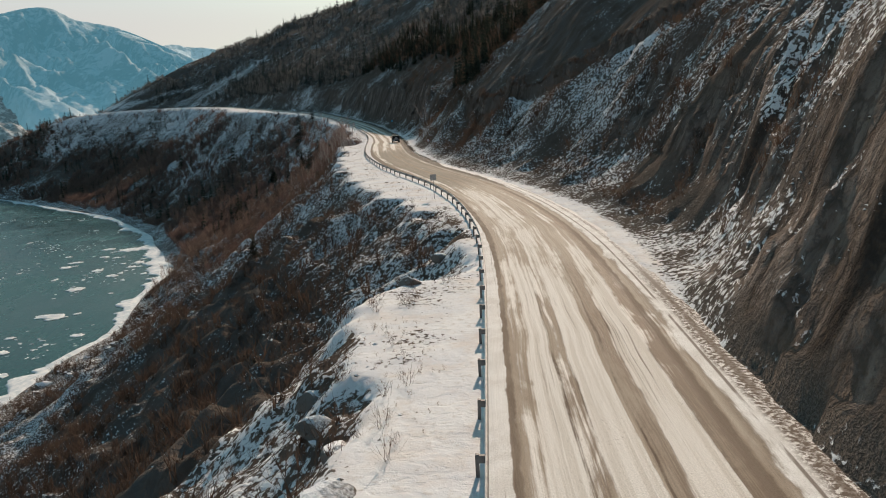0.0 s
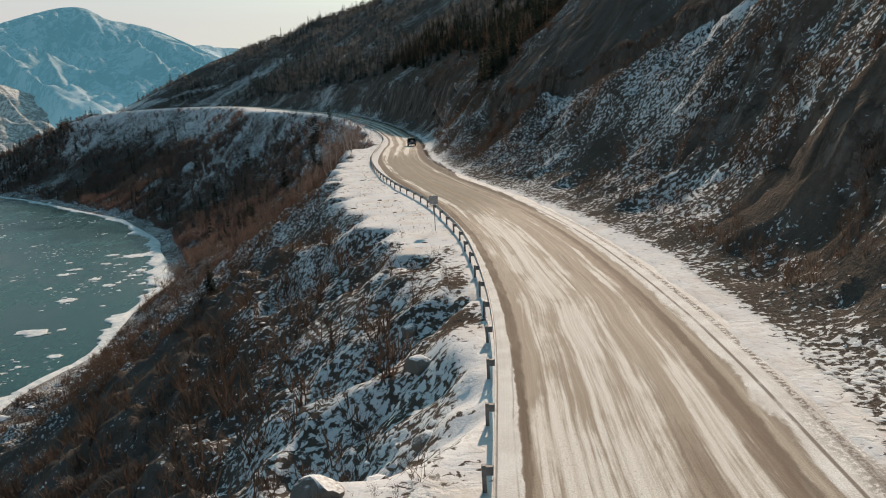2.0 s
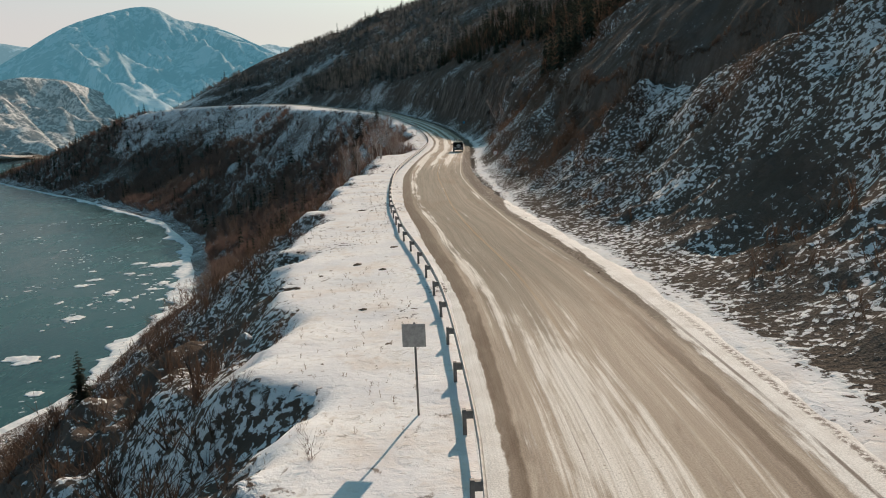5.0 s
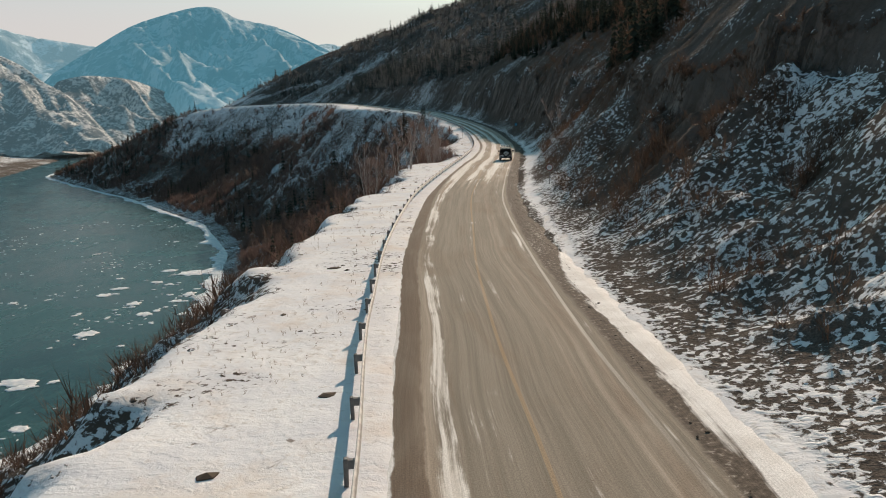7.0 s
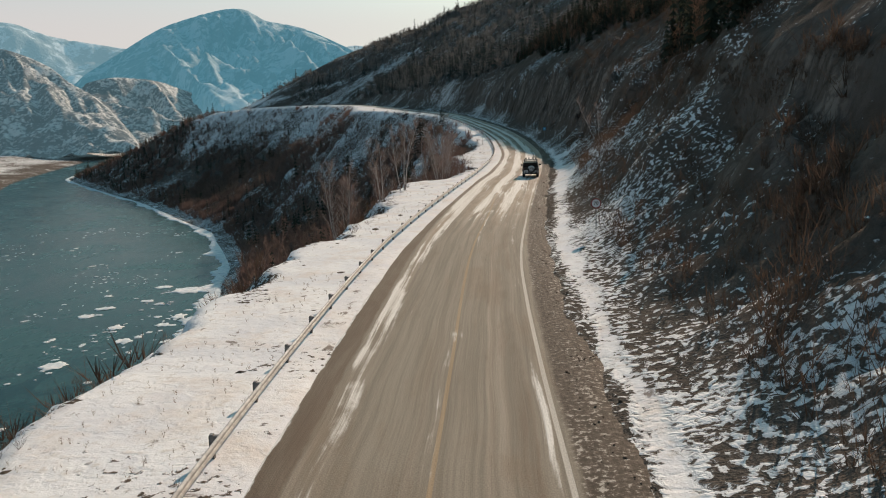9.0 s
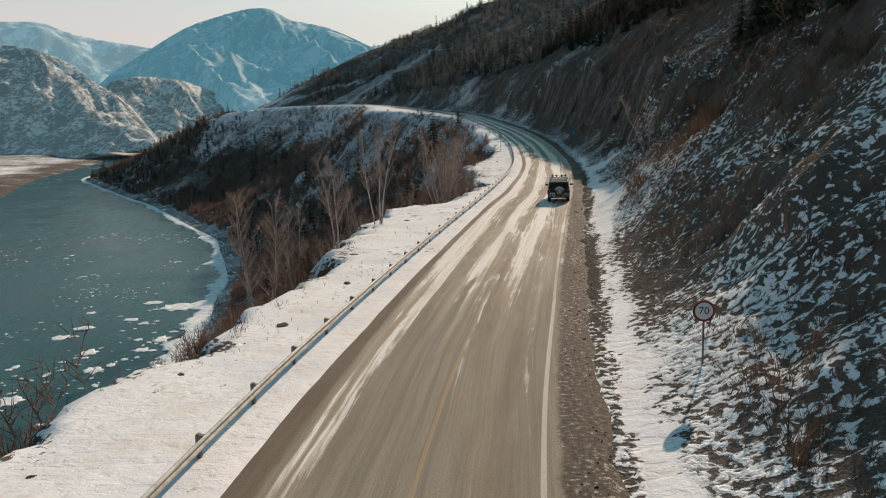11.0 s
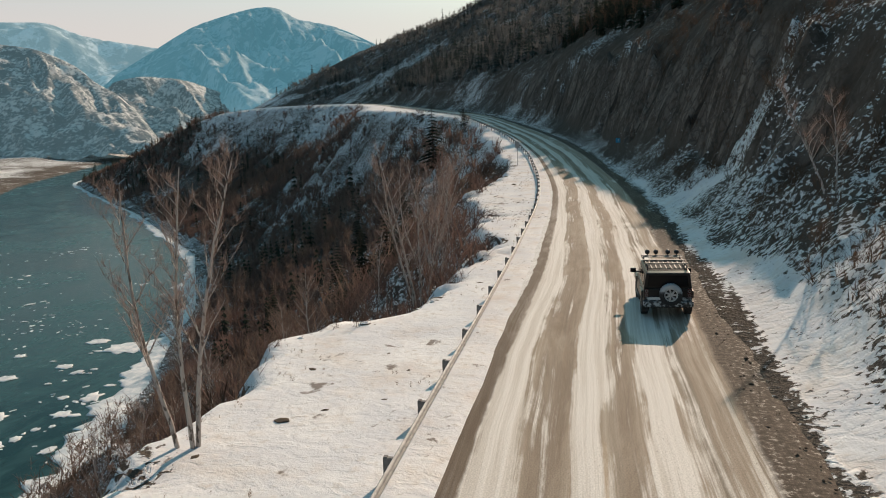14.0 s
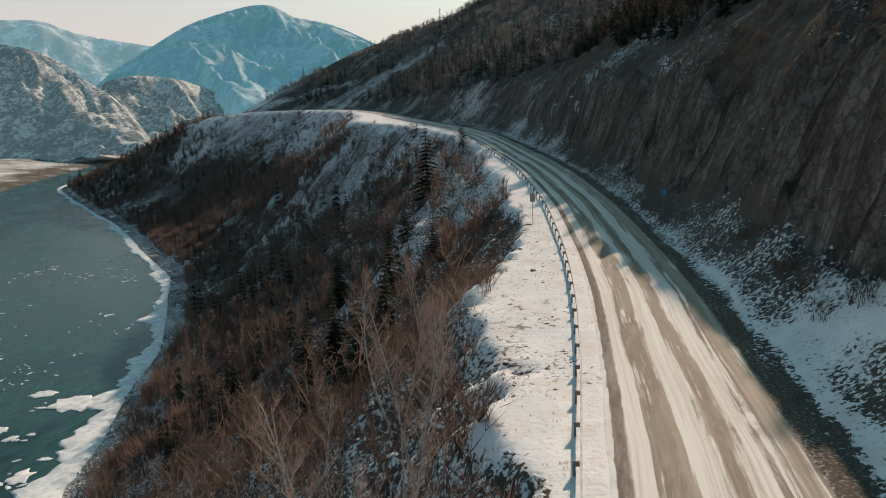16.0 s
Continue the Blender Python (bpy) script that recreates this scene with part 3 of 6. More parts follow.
    z = np.where(lat <= 0, np.minimum(z, base + 0.07 - 0.30 * np.clip((lat + 4.45) / 0.9, 0, 1)), z)
    z = np.where(lat >= 0, np.where(lat + 0.3 * n3 < 5.0, base - 0.22, np.minimum(z, base - 0.22 + 0.30 * (lat + 0.4 * n3 - 4.8) / 0.7 + np.clip(lat + 0.4 * n3 - 5.4, 0, None) * 9)), z)
    z = np.where(near < 0, RIVER_Z - np.clip(-near * 0.25, 0, 3), z)
    # beyond the river
    opp = np.clip(-far, 0, None)
    rise = np.clip(opp - 45, 0, None)
    ridge = sum(np.abs(lattice((x + 0.5 * y) / w, (y - 0.5 * x) / (1.8 * w), 31 + i)) * w / 150 for i, w in enumerate((150, 72, 35, 17))) * 0.62
    hill = (1 - 0.8 * ramp(x, -1150, -820) * ramp(y, 1500, 1800)) * 6 * (1 - np.exp(-rise / 160)) * (0.95 + 0.28 * fbm(x, y, 420, 37, 3)) + ramp(rise, 0, 130) * (0.4 - ridge) * 5 + ramp(rise, 20, 90) * fbm(x, y, 30, 39, 3) * 1.5
    z_opp = RIVER_Z + np.clip(opp * 0.5, 0, 2) + np.clip(opp * 0.05, 0, 12) + np.clip(hill, 0, None) * ramp(rise, 0, 60)
    z = np.where(far < 0, z_opp, z)
    # cover
    patch = fbm(x * 0.5 + 0.2 * y, y, 15, 61, 4)
    snow = np.interp(yy, [0, 60, 78, 100, 128, 150, 165, 178, 205, 225, 260, 330], [0.29, 0.32, 0.38, 0.34, 0.41, 0.37, 0.34, 0.31, 0.36, 0.31, 0.28, 0.26]) + 0.15 * patch
    for sign, spots in ((1, SNOWY), (-1, BARE)):
        for py, pd, ry, rd, much in spots:
            snow = snow + sign * much * np.exp(-(((along - py) / ry) ** 2 + ((out - pd) / rd) ** 2))
    snow = snow + 0.10 * (furrow - 0.35) * rel - 0.10 * in_face * ramp(yy, 60, 90) - 0.6 * at_lip
    snow = snow - above * (0.16 * lipped + 0.10) + 0.12 * ramp(a, 45, 80) * fbm(x, y, 45, 63)
    snow = snow - 0.06 * ramp(lat, 12, 18) * ramp(yy, 74, 84) * (1 - ramp(yy, 136, 146)) - 0.12 * ramp(lat, 15, 18) * ramp(yy, 268, 285)
    verge = np.interp(yy, VERGE_Y, VERGE_D) + 0.35 * n3
    snow = snow + (0.90 - 0.3 * ramp(yy, 275, 300) - snow) * (1 - ramp(lat, verge - 0.35, verge + 0.75))
    inner = np.interp(yy, [98, 115, 128, 140, 200, 230, 260, 300], [3.4, 4.5, 4.7, 5.8, 6.15, 6.0, 6.1, 5.6]) + 0.3 * n3
    strip = (1 - ramp(lat, inner - 0.15, inner + 0.3)) * ramp(yy, 98, 112)
    snow = snow + (0.24 - snow) * strip
    shelf_snow = 1.06 - 0.33 * ramp(fbm(x, y, 7, 67, 4), 0.35, 0.95)  - 0.05 * ramp(yy, 90, 50) * ramp(-lat, 4.4, 5.2)
    snow = np.where(lat < 0, shelf_snow - (shelf_snow - 0.38) * ramp(-lat - shelf + 1.3 * fbm(x, y, 2.6, 93, 3), -1.0, 1.6), snow)
    worn = np.exp(-((lat + 5.5) / 0.75) ** 2) * ramp(yy, 50, 58) * (1 - ramp(yy, 72, 84)) + 0.55 * np.exp(-((lat + 6.3) / 0.6) ** 2) * ramp(yy, 90, 95) * (1 - ramp(yy, 104, 112))
    snow = np.where(lat < -4.5, snow - 0.62 * worn * ramp(fbm(x, y, 2.4, 95, 3), -0.5, 0.3), snow)
    snow = np.where((lat < 0) & (b > 3), snow + 0.05 * ramp(yy, 240, 270) * (1 - ramp(yy, 400, 450)) + 0.20 * fbm(x, y, 26, 65, 3), snow)
    snow = np.where(lat < 0, snow + 0.17 * ramp(yy, 22, 36) * (1 - ramp(yy, 66, 80)) * ramp(b, 0.3, 1.5) * (1 - ramp(b, 9, 20)), snow)
    snow = np.where((lat < 0) & (yy > 380), snow + 0.04 * ramp(yy, 430, 500) * (1 - ramp(b, 22, 34)) + 0.12 * ramp(yy, 540, 575) * ramp(b, 1, 4) * (1 - ramp(b, 30, 46)) + 0.07 * ramp(yy, 430, 455) * (1 - ramp(yy, 505, 525)) * ramp(b, 1, 4) * (1 - ramp(b, 30, 42)) - 0.28 * ramp(b, 30, 50) - 0.2 * ramp(yy, 790, 806), snow)
    snow = np.where((lat < 0) & (yy > 225) & (yy < 400), snow + (0.10 * ramp(yy, 325, 345) - 0.12 * ramp(yy, 265, 280) * (1 - ramp(yy, 322, 335)) + 0.09 * ramp(yy, 225, 235) * (1 - ramp(yy, 255, 270))) * (1 - ramp(b, 30, 50)), snow)
    snow = np.where((yy > 730) & (lat < 0) & (b < 9), snow + (0.72 - snow) * ramp(yy, 765, 775) * (1 - ramp(yy, 798, 808)), snow)
    snow = np.where(yy > 806, 0.22, snow)
    snow = np.where((lat < 0) & (yy < 130), snow - (0.07 * ramp(b, 1, 3) + 0.26 * ramp(b, 6, 13)) * (1 - ramp(yy, 95, 140)), snow)
    snow = np.where((near < 22) & (near > 0) & (lat < 0), 0.42, snow)
    snow = np.where(far < 0, 0.52 + 0.22 * fbm(x, y, 60, 41) + 0.15 * fbm(x, y, 30, 44, 3) - 0.35 * (1 - ramp(-far, 20, 70)), snow)
    snow = np.where(lat >= 0, snow - 0.14 * ramp(yy, 232, 250) * (1 - ramp(yy, 330, 350)) * ramp(a, 1, 3), snow)
    drift = 0.24 * np.exp(-((yy - 171) / 8) ** 2) * (1 - ramp(a, 4, 8)) + 0.26 * np.exp(-((yy - 287 + 1.2 * (lat - 7)) / 8) ** 2) * (1 - ramp(a, 5, 10)) * ramp(fbm(x * 0.5, y, 6, 69, 3), -0.3, 0.4)
    gully = 0.62 * np.exp(-((yy - 265 + 0.35 * np.maximum(a - 6, 0) + 2.5 * fbm(x, y, 5, 71, 3)) / 4.5) ** 2) * ramp(a, 0.5, 2.5) * (1 - ramp(a, 11, 16))
    streak = 0.5 * np.exp(-((yy - 266 + 2.4 * (lat - 9) + 1.2 * n3) / 2.0) ** 2) * ramp(lat, 8, 9) * (1 - ramp(lat, 13, 15.5))
    snow = np.where(lat >= 0, snow + drift + gully + streak, snow)
    wooded = ramp(yy, 430, 480) * (lat > 0) * ramp(lat, 5, 8)
    snow = snow + (0.16 + 0.10 * n12 - snow) * wooded
    blown = fbm(x, y, 9, 81, 4, 0.6)
    band = np.exp(-((x + 211 - 0.95 * np.clip(lat - 8, 0, None) - 6 * blown) / (25 - 0.2 * np.clip(lat, 0, 70))) ** 2) * ramp(yy, 640, 660) * (1 - ramp(lat, 72, 82))
    track = np.exp(-((lat - np.interp(yy, [735, 770, 800], [38, 20, 10]) - 1.5 * blown) / 3.0) ** 2) * ramp(yy, 722, 732)
    ledge = np.exp(-((yy - 486 - 1.1 * (lat - 14)) / 7) ** 2) * np.exp(-((lat - 15) / 7) ** 2)
    open_end = ramp(yy, 766, 778) * (1 - ramp(lat, 36, 48))
    snow = snow + wooded * (0.30 * band + 0.42 * track + 0.42 * open_end * ramp(blown, -0.6, 0.2) + 0.28 * ledge)
    rock = np.where(lat >= 0, np.maximum(np.maximum(in_face, crags), 0.25 * (1 - above)), 0.15)
    rock = np.where(lat > 0, np.maximum(rock, (1 - ramp(yy, 38, 48)) * ramp(lat, 5.4, 6.6)), rock)
    rock = np.where((near < 26) & (near > -2) & (lat < 0), 1 - ramp(near, 12, 26), rock)
    rock = np.where(far < 0, 0.35 + 0.3 * fbm(x, y, 90, 43), rock)
    dirt = np.where((lat > 0) & (a <= 0.5), 0.9, 0.0) + np.where((lat >= 0) & (a > 0.5), 0.75 * (1 - ramp(a, 3, 10)) * (1 - np.maximum(in_face, crags)) * ramp(yy, 36, 48), 0)
    dirt = np.where(lat > 0, np.maximum(dirt, strip), dirt)
    rock = rock * (1 - 0.9 * wooded)
    wood = np.where(lat >= 0, np.maximum(np.maximum(above, at_lip), wooded), ramp(b, 3, 20))
    return z, np.clip(snow, 0, 1.2), np.clip(rock, 0, 1), np.clip(dirt, 0, 1), np.clip(wood, 0, 1), yy


NEAR_LINE, FAR_LINE = smooth_line(NEAR_SHORE, 30.0), smooth_line(FAR_SHORE, 60.0)


def spaced(stops):
    """Grid lines between stops (value, step): the step grows or shrinks evenly from stop to stop."""
    out = [stops[0][0]]
    for (a, sa), (b, sb) in zip(stops, stops[1:]):
        n = max(1, round((b - a) / ((sa + sb) / 2)))
        t = (np.arange(1, n + 1)) / n
        w = sa * t + (sb - sa) * t * t / 2
        out.extend(a + (b - a) * w / w[-1])
    return np.array(out)


def mesh_object(name, verts, faces, material, smooth=True, parent=None):
    me = bpy.data.meshes.new(name)
    me.from_pydata([], [], [])
    verts, faces = np.asarray(verts, np.float32), np.asarray(faces, np.int32)
    k = faces.shape[1]
    me.vertices.add(len(verts)), me.loops.add(faces.size), me.polygons.add(len(faces))
    me.vertices.foreach_set("co", verts.ravel())
    me.loops.foreach_set("vertex_index", faces.ravel())
    me.polygons.foreach_set("loop_start", np.arange(len(faces), dtype=np.int32) * k)
    me.update(calc_edges=True)
    me.polygons.foreach_set("use_smooth", np.full(len(faces), smooth))
    me.materials.append(material)
    me.update()
    ob = new(name, me)
    if parent:
        ob.parent = parent
    return ob


def grid_faces(nx, ny):
    i = np.arange(nx * ny).reshape(ny, nx)
    return np.stack([i[:-1, :-1], i[:-1, 1:], i[1:, 1:], i[1:, :-1]], -1).reshape(-1, 4)


def make_ground():
    xs = spaced([(-3600, 160), (-1000, 18), (-260, 4.5), (-60, 0.9), (-36, 0.48), (30, 0.48), (55, 1.4), (160, 8), (700, 60), (2600, 300)])
    ys = spaced([(-420, 60), (-20, 2), (20, 0.5), (310, 0.58), (420, 2.0), (800, 6), (1000, 11), (1700, 18), (2400, 70), (4900, 200)])
    X, Y = np.meshgrid(xs, ys)
    z, snow, rock, dirt, wood, run = land(X.ravel(), Y.ravel())
    ob = mesh_object("ground", np.stack([X.ravel(), Y.ravel(), z], -1), grid_faces(len(xs), len(ys)), M_GROUND)
    for key, val in (("snow", snow), ("rock", rock), ("dirt", dirt), ("wood", wood), ("run", run)):
        ob.data.attributes.new(key, "FLOAT", "POINT").data.foreach_set("value", val.astype(np.float32))
    return tagged(ob, "snow-patched brown hillside with rock cuts above a river", "ground", kind="structure")


def frame_at(line):
    d = np.gradient(line[:, :2], axis=0)
    d /= np.linalg.norm(d, axis=1)[:, None]
    return d, np.stack([d[:, 1], -d[:, 0]], -1)       # ahead, to the right


def make_road():
    line = smooth_line(CENTRE[:38], 2.0)
    along = np.r_[0, np.cumsum(np.hypot(*np.diff(line[:, :2], axis=0).T))]
    along -= np.interp(0, line[:60, 1], along[:60])
    _, right = frame_at(line)
    across = np.array([-5.0, -4.55, -4.2, -3.4, -2.5, -1.2, 0, 1.2, 2.4, 3.5, 4.2, 5.0, 5.6, 6.0])
    lift = np.array([-0.5, -0.12, 0.0, 0.03, 0.0, 0.03, 0.05, 0.03, 0.0, 0.0, 0.04, 0.02, -0.08, -0.4])
    n, k = len(line), len(across)
    v = np.zeros((n, k, 3))
    v[:, :, :2] = line[:, None, :2] + across[None, :, None] * right[:, None, :]
    bump = 0.02 * fbm(v[:, :, 0], v[:, :, 1], 4.0, 77, 3)
    v[:, :, 2] = line[:, 2][:, None] + lift[None] + bump
    ob = mesh_object("road", v.reshape(-1, 3), grid_faces(k, n)[:, ::1], M_ROAD)
    uv = ob.data.uv_layers.new(name="UVMap")
    vi = np.zeros(len(ob.data.loops), np.int32)
    ob.data.loops.foreach_get("vertex_index", vi)
    coords = np.stack([(across[None] + 10).repeat(n, 0), along[:, None].repeat(k, 1)], -1).reshape(-1, 2)
    uv.data.foreach_set("uv", coords[vi].astype(np.float32).ravel())
    return tagged(ob, "two-lane mountain road with wheel tracks in packed dirty snow", "road", kind="structure")


make_ground()
make_road()
water = mesh_object("water", [(-2600, -450, RIVER_Z), (50, -450, RIVER_Z), (50, 1500, RIVER_Z), (-2600, 1500, RIVER_Z),
                              (-2600, 4900, RIVER_Z), (50, 4900, RIVER_Z)], [(0, 1, 2, 3), (3, 2, 5, 4)], M_WATER)
tagged(water, "dark teal river water with drifting ice", "river", kind="structure")


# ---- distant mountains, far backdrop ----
def mountain_material(name, haze_tint, haze_glow, dark=(0.08, 0.095, 0.10), light=(0.31, 0.335, 0.35), bare=0.0, grain=1.0):
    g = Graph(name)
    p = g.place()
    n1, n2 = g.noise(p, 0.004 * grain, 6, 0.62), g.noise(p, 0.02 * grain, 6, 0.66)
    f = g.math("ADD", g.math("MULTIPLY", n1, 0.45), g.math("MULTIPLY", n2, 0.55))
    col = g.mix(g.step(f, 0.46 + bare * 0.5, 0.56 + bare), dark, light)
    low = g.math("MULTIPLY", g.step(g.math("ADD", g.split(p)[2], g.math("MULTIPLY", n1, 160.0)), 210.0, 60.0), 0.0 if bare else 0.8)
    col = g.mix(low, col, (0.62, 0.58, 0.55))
    # blue emission stands in for the haze of the air in between
    g.put(g.bsdf.inputs["Emission Color"], haze_tint)
    g.bsdf.inputs["Emission Strength"].default_value = haze_glow
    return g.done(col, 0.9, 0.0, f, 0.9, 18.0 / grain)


def make_mountain(name, crest, depth, seed, material, label, rough=240, cut=1.0, fall=None):
    crest = np.array(crest, float)
    line = smooth_line(crest, 16.0 * min(1, cut * 1.3))
    n, k = len(line), 90
    mid = line[:, :2].mean(0)
    toward = -mid / np.linalg.norm(mid) if fall is None else np.array(fall)
    t = np.linspace(-0.25, 1, k)
    v = np.zeros((n, k, 3))
    v[:, :, 0] = line[:, None, 0] + toward[0] * depth * t[None]
    v[:, :, 1] = line[:, None, 1] + toward[1] * depth * t[None]
    prof = 1 - np.abs(t) ** 0.85
    p0, p1 = v[:, :, 0] * toward[0] + v[:, :, 1] * toward[1], -v[:, :, 0] * toward[1] + v[:, :, 1] * toward[0]
    side = sum(np.abs(lattice(p0 / ((2.2 if fall is None else 4.5) * w) + 0.4 * lattice(p0 / 300, p1 / 300, seed + 3), p1 / w, seed + i)) * w / 330 / cut for i, w in enumerate(cut * np.array((330, 160, 78, 38, 18)))) * 0.62
    grow = np.minimum(1, np.abs(t) * 5)[None]
    v[:, :, 2] = -60 + (line[:, None, 2] + 60) * prof[None] + (0.36 - side) * rough * grow * (1 - 0.6 * np.abs(t))[None]
    v[:, :, 2] += rough / 27 * fbm(v[:, :, 0], v[:, :, 1], 60, seed + 5, 4, 0.6) + rough / 15
    v[:, :, 2] = np.minimum(v[:, :, 2], line[:, None, 2] + 5 - 0.25 * depth * np.clip(np.abs(t) - 0.04, 0, None)[None])
    ob = mesh_object(name, v.reshape(-1, 3), grid_faces(k, n), material)
    return tagged(ob, label, "mountain", kind="structure")


# each far slope glows in its own haze colour
M_BANK = mountain_material("hazed_bank_rock", (0.10, 0.185, 0.225), 0.44, (0.052, 0.048, 0.044), (0.50, 0.47, 0.44), 0.02, 6.0)
M_FAR = mountain_material("hazed_mountain", (0.095, 0.285, 0.375), 0.60, (0.055, 0.07, 0.075), (0.205, 0.225, 0.24), 0.0, 1.6)
M_FARTHER = mountain_material("hazed_farther_mountain", (0.22, 0.40, 0.48), 0.62)
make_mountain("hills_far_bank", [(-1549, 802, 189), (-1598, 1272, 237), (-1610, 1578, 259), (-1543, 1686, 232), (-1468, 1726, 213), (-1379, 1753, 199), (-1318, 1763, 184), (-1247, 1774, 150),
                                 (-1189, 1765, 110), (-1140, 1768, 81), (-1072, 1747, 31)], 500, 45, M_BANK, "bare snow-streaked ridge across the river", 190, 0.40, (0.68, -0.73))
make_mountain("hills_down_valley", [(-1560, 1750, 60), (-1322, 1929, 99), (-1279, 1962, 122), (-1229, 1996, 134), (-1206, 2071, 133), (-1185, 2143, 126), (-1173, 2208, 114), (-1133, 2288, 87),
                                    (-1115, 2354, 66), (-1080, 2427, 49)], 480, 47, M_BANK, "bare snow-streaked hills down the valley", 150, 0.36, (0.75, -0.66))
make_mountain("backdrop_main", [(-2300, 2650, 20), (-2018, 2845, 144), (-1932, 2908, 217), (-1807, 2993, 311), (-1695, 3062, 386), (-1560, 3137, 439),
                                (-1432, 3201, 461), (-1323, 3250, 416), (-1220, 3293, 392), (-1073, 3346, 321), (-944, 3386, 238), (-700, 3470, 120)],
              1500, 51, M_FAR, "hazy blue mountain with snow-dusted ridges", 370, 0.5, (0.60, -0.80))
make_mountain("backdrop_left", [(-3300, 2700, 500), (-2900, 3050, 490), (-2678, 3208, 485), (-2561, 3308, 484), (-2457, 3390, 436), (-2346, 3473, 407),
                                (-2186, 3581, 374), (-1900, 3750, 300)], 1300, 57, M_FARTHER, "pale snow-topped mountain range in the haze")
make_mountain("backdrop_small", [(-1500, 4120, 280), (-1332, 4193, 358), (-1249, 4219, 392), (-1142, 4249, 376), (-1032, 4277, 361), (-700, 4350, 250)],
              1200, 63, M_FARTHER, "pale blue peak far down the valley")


# ---- plants and stones ----
def bark_material(name, a, b, wood_scale=3.0):
    g = Graph(name)
    r = g.island()
    n = g.noise(g.place(), wood_scale, 3)
    col = g.mix(g.math("MULTIPLY", g.math("ADD", r, n), 0.5), a, b)
    g.bsdf.inputs["Specular IOR Level"].default_value = 0.1
    mat = g.done(col, 0.9)
    thin = g.t.nodes.new("ShaderNodeBsdfTranslucent")
    both = g.t.nodes.new("ShaderNodeMixShader")
    both.inputs[0].default_value = 0.28
    g.put(thin.inputs[0], col)
    g.t.links.new(g.bsdf.outputs[0], both.inputs[1]), g.t.links.new(thin.outputs[0], both.inputs[2])
    g.t.links.new(both.outputs[0], g.t.nodes["Material Output"].inputs[0])
    return mat


M_SHRUB = bark_material("shrub_twigs", (0.050, 0.035, 0.027), (0.158, 0.106, 0.080))
M_RUST = bark_material("dry_leaf_shrub", (0.062, 0.038, 0.027), (0.145, 0.088, 0.062))
M_MAROON = bark_material("maroon_brush", (0.085, 0.058, 0.050), (0.220, 0.148, 0.126))
M_HEAD = bark_material("dark_headland_brush", (0.109, 0.073, 0.063), (0.286, 0.188, 0.158))
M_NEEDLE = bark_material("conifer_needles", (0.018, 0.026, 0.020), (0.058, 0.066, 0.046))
# needles made paler and bluer: distance haze put into the colour
M_HAZED_FIR = bark_material("hazed_conifer_needles", (0.030, 0.041, 0.038), (0.088, 0.100, 0.088))
M_BARE = bark_material("bare_tree_twigs", (0.098, 0.070, 0.057), (0.283, 0.200, 0.160))
M_THICKET = bark_material("thicket_twigs", (0.104, 0.066, 0.057), (0.262, 0.172, 0.144))
M_GRASS = bark_material("dry_grass", (0.169, 0.106, 0.063), (0.349, 0.235, 0.147))


M_DIM = bark_material("hill_scrub_twigs", (0.055, 0.038, 0.028), (0.169, 0.110, 0.079))
# twigs lightened to grey, with the haze over the high hillside mixed in
M_BRUSH = bark_material("hazed_woods_twigs", (0.110, 0.103, 0.098), (0.262, 0.246, 0.232))


def stone_material(name="scree_stone", lo=0.62, hi=0.85):
    g = Graph(name)
    p = g.place()
    n, f = g.noise(p, 1.1, 4), g.noise(p, 9, 3)
    col = g.mix(g.math("MULTIPLY", g.math("ADD", g.island(), n), 0.5), (0.07, 0.062, 0.055), (0.22, 0.195, 0.17))
    up = g.step(g.math("ADD", g.normal_z(), g.math("MULTIPLY", f, 0.4)), lo, hi)
    col = g.mix(g.math("MULTIPLY", up, g.step(g.island(), 0.2, 0.3)), col, (0.80, 0.80, 0.81))
    return g.done(col, 0.9, 0.0, f, 0.6, 0.08)


M_STONE, M_BOULDER = stone_material(), stone_material("mossy_boulder", 0.92, 1.15)
M_CLOD = bark_material("frozen_clods", (0.060, 0.045, 0.035), (0.207, 0.160, 0.123))
rng = np.random.default_rng(7)


def turn_z(a):
    c, s = np.cos(a), np.sin(a)
    m = np.zeros((len(a), 3, 3))
    m[:, 0, 0], m[:, 0, 1], m[:, 1, 0], m[:, 1, 1], m[:, 2, 2] = c, -s, s, c, 1
    return m


def scatter(name, kinds, where, sizes, material, label, category, squash=None):
    """One mesh of many copies of a few low shapes (triangle lists), each turned and sized at random."""
    verts, faces, start = [], [], 0
    pick = rng.integers(0, len(kinds), len(where))
    for k, tri in enumerate(kinds):
        m = pick == k
        n = int(m.sum())
        if not n:
            continue
        r = turn_z(rng.uniform(0, 6.283, n)) * sizes[m][:, None, None]
        if squash is not None:
            r = r * np.stack([np.ones(n), np.ones(n), squash[m]], -1)[:, :, None]
        v = np.einsum("nij,vj->nvi", r, tri.reshape(-1, 3)) + where[m][:, None, :]
        verts.append(v.reshape(-1, 3))
    v = np.concatenate(verts)
    ob = mesh_object(name, v, np.arange(len(v)).reshape(-1, 3), material, smooth=False)
    return tagged(ob, label, category, kind="stuff")


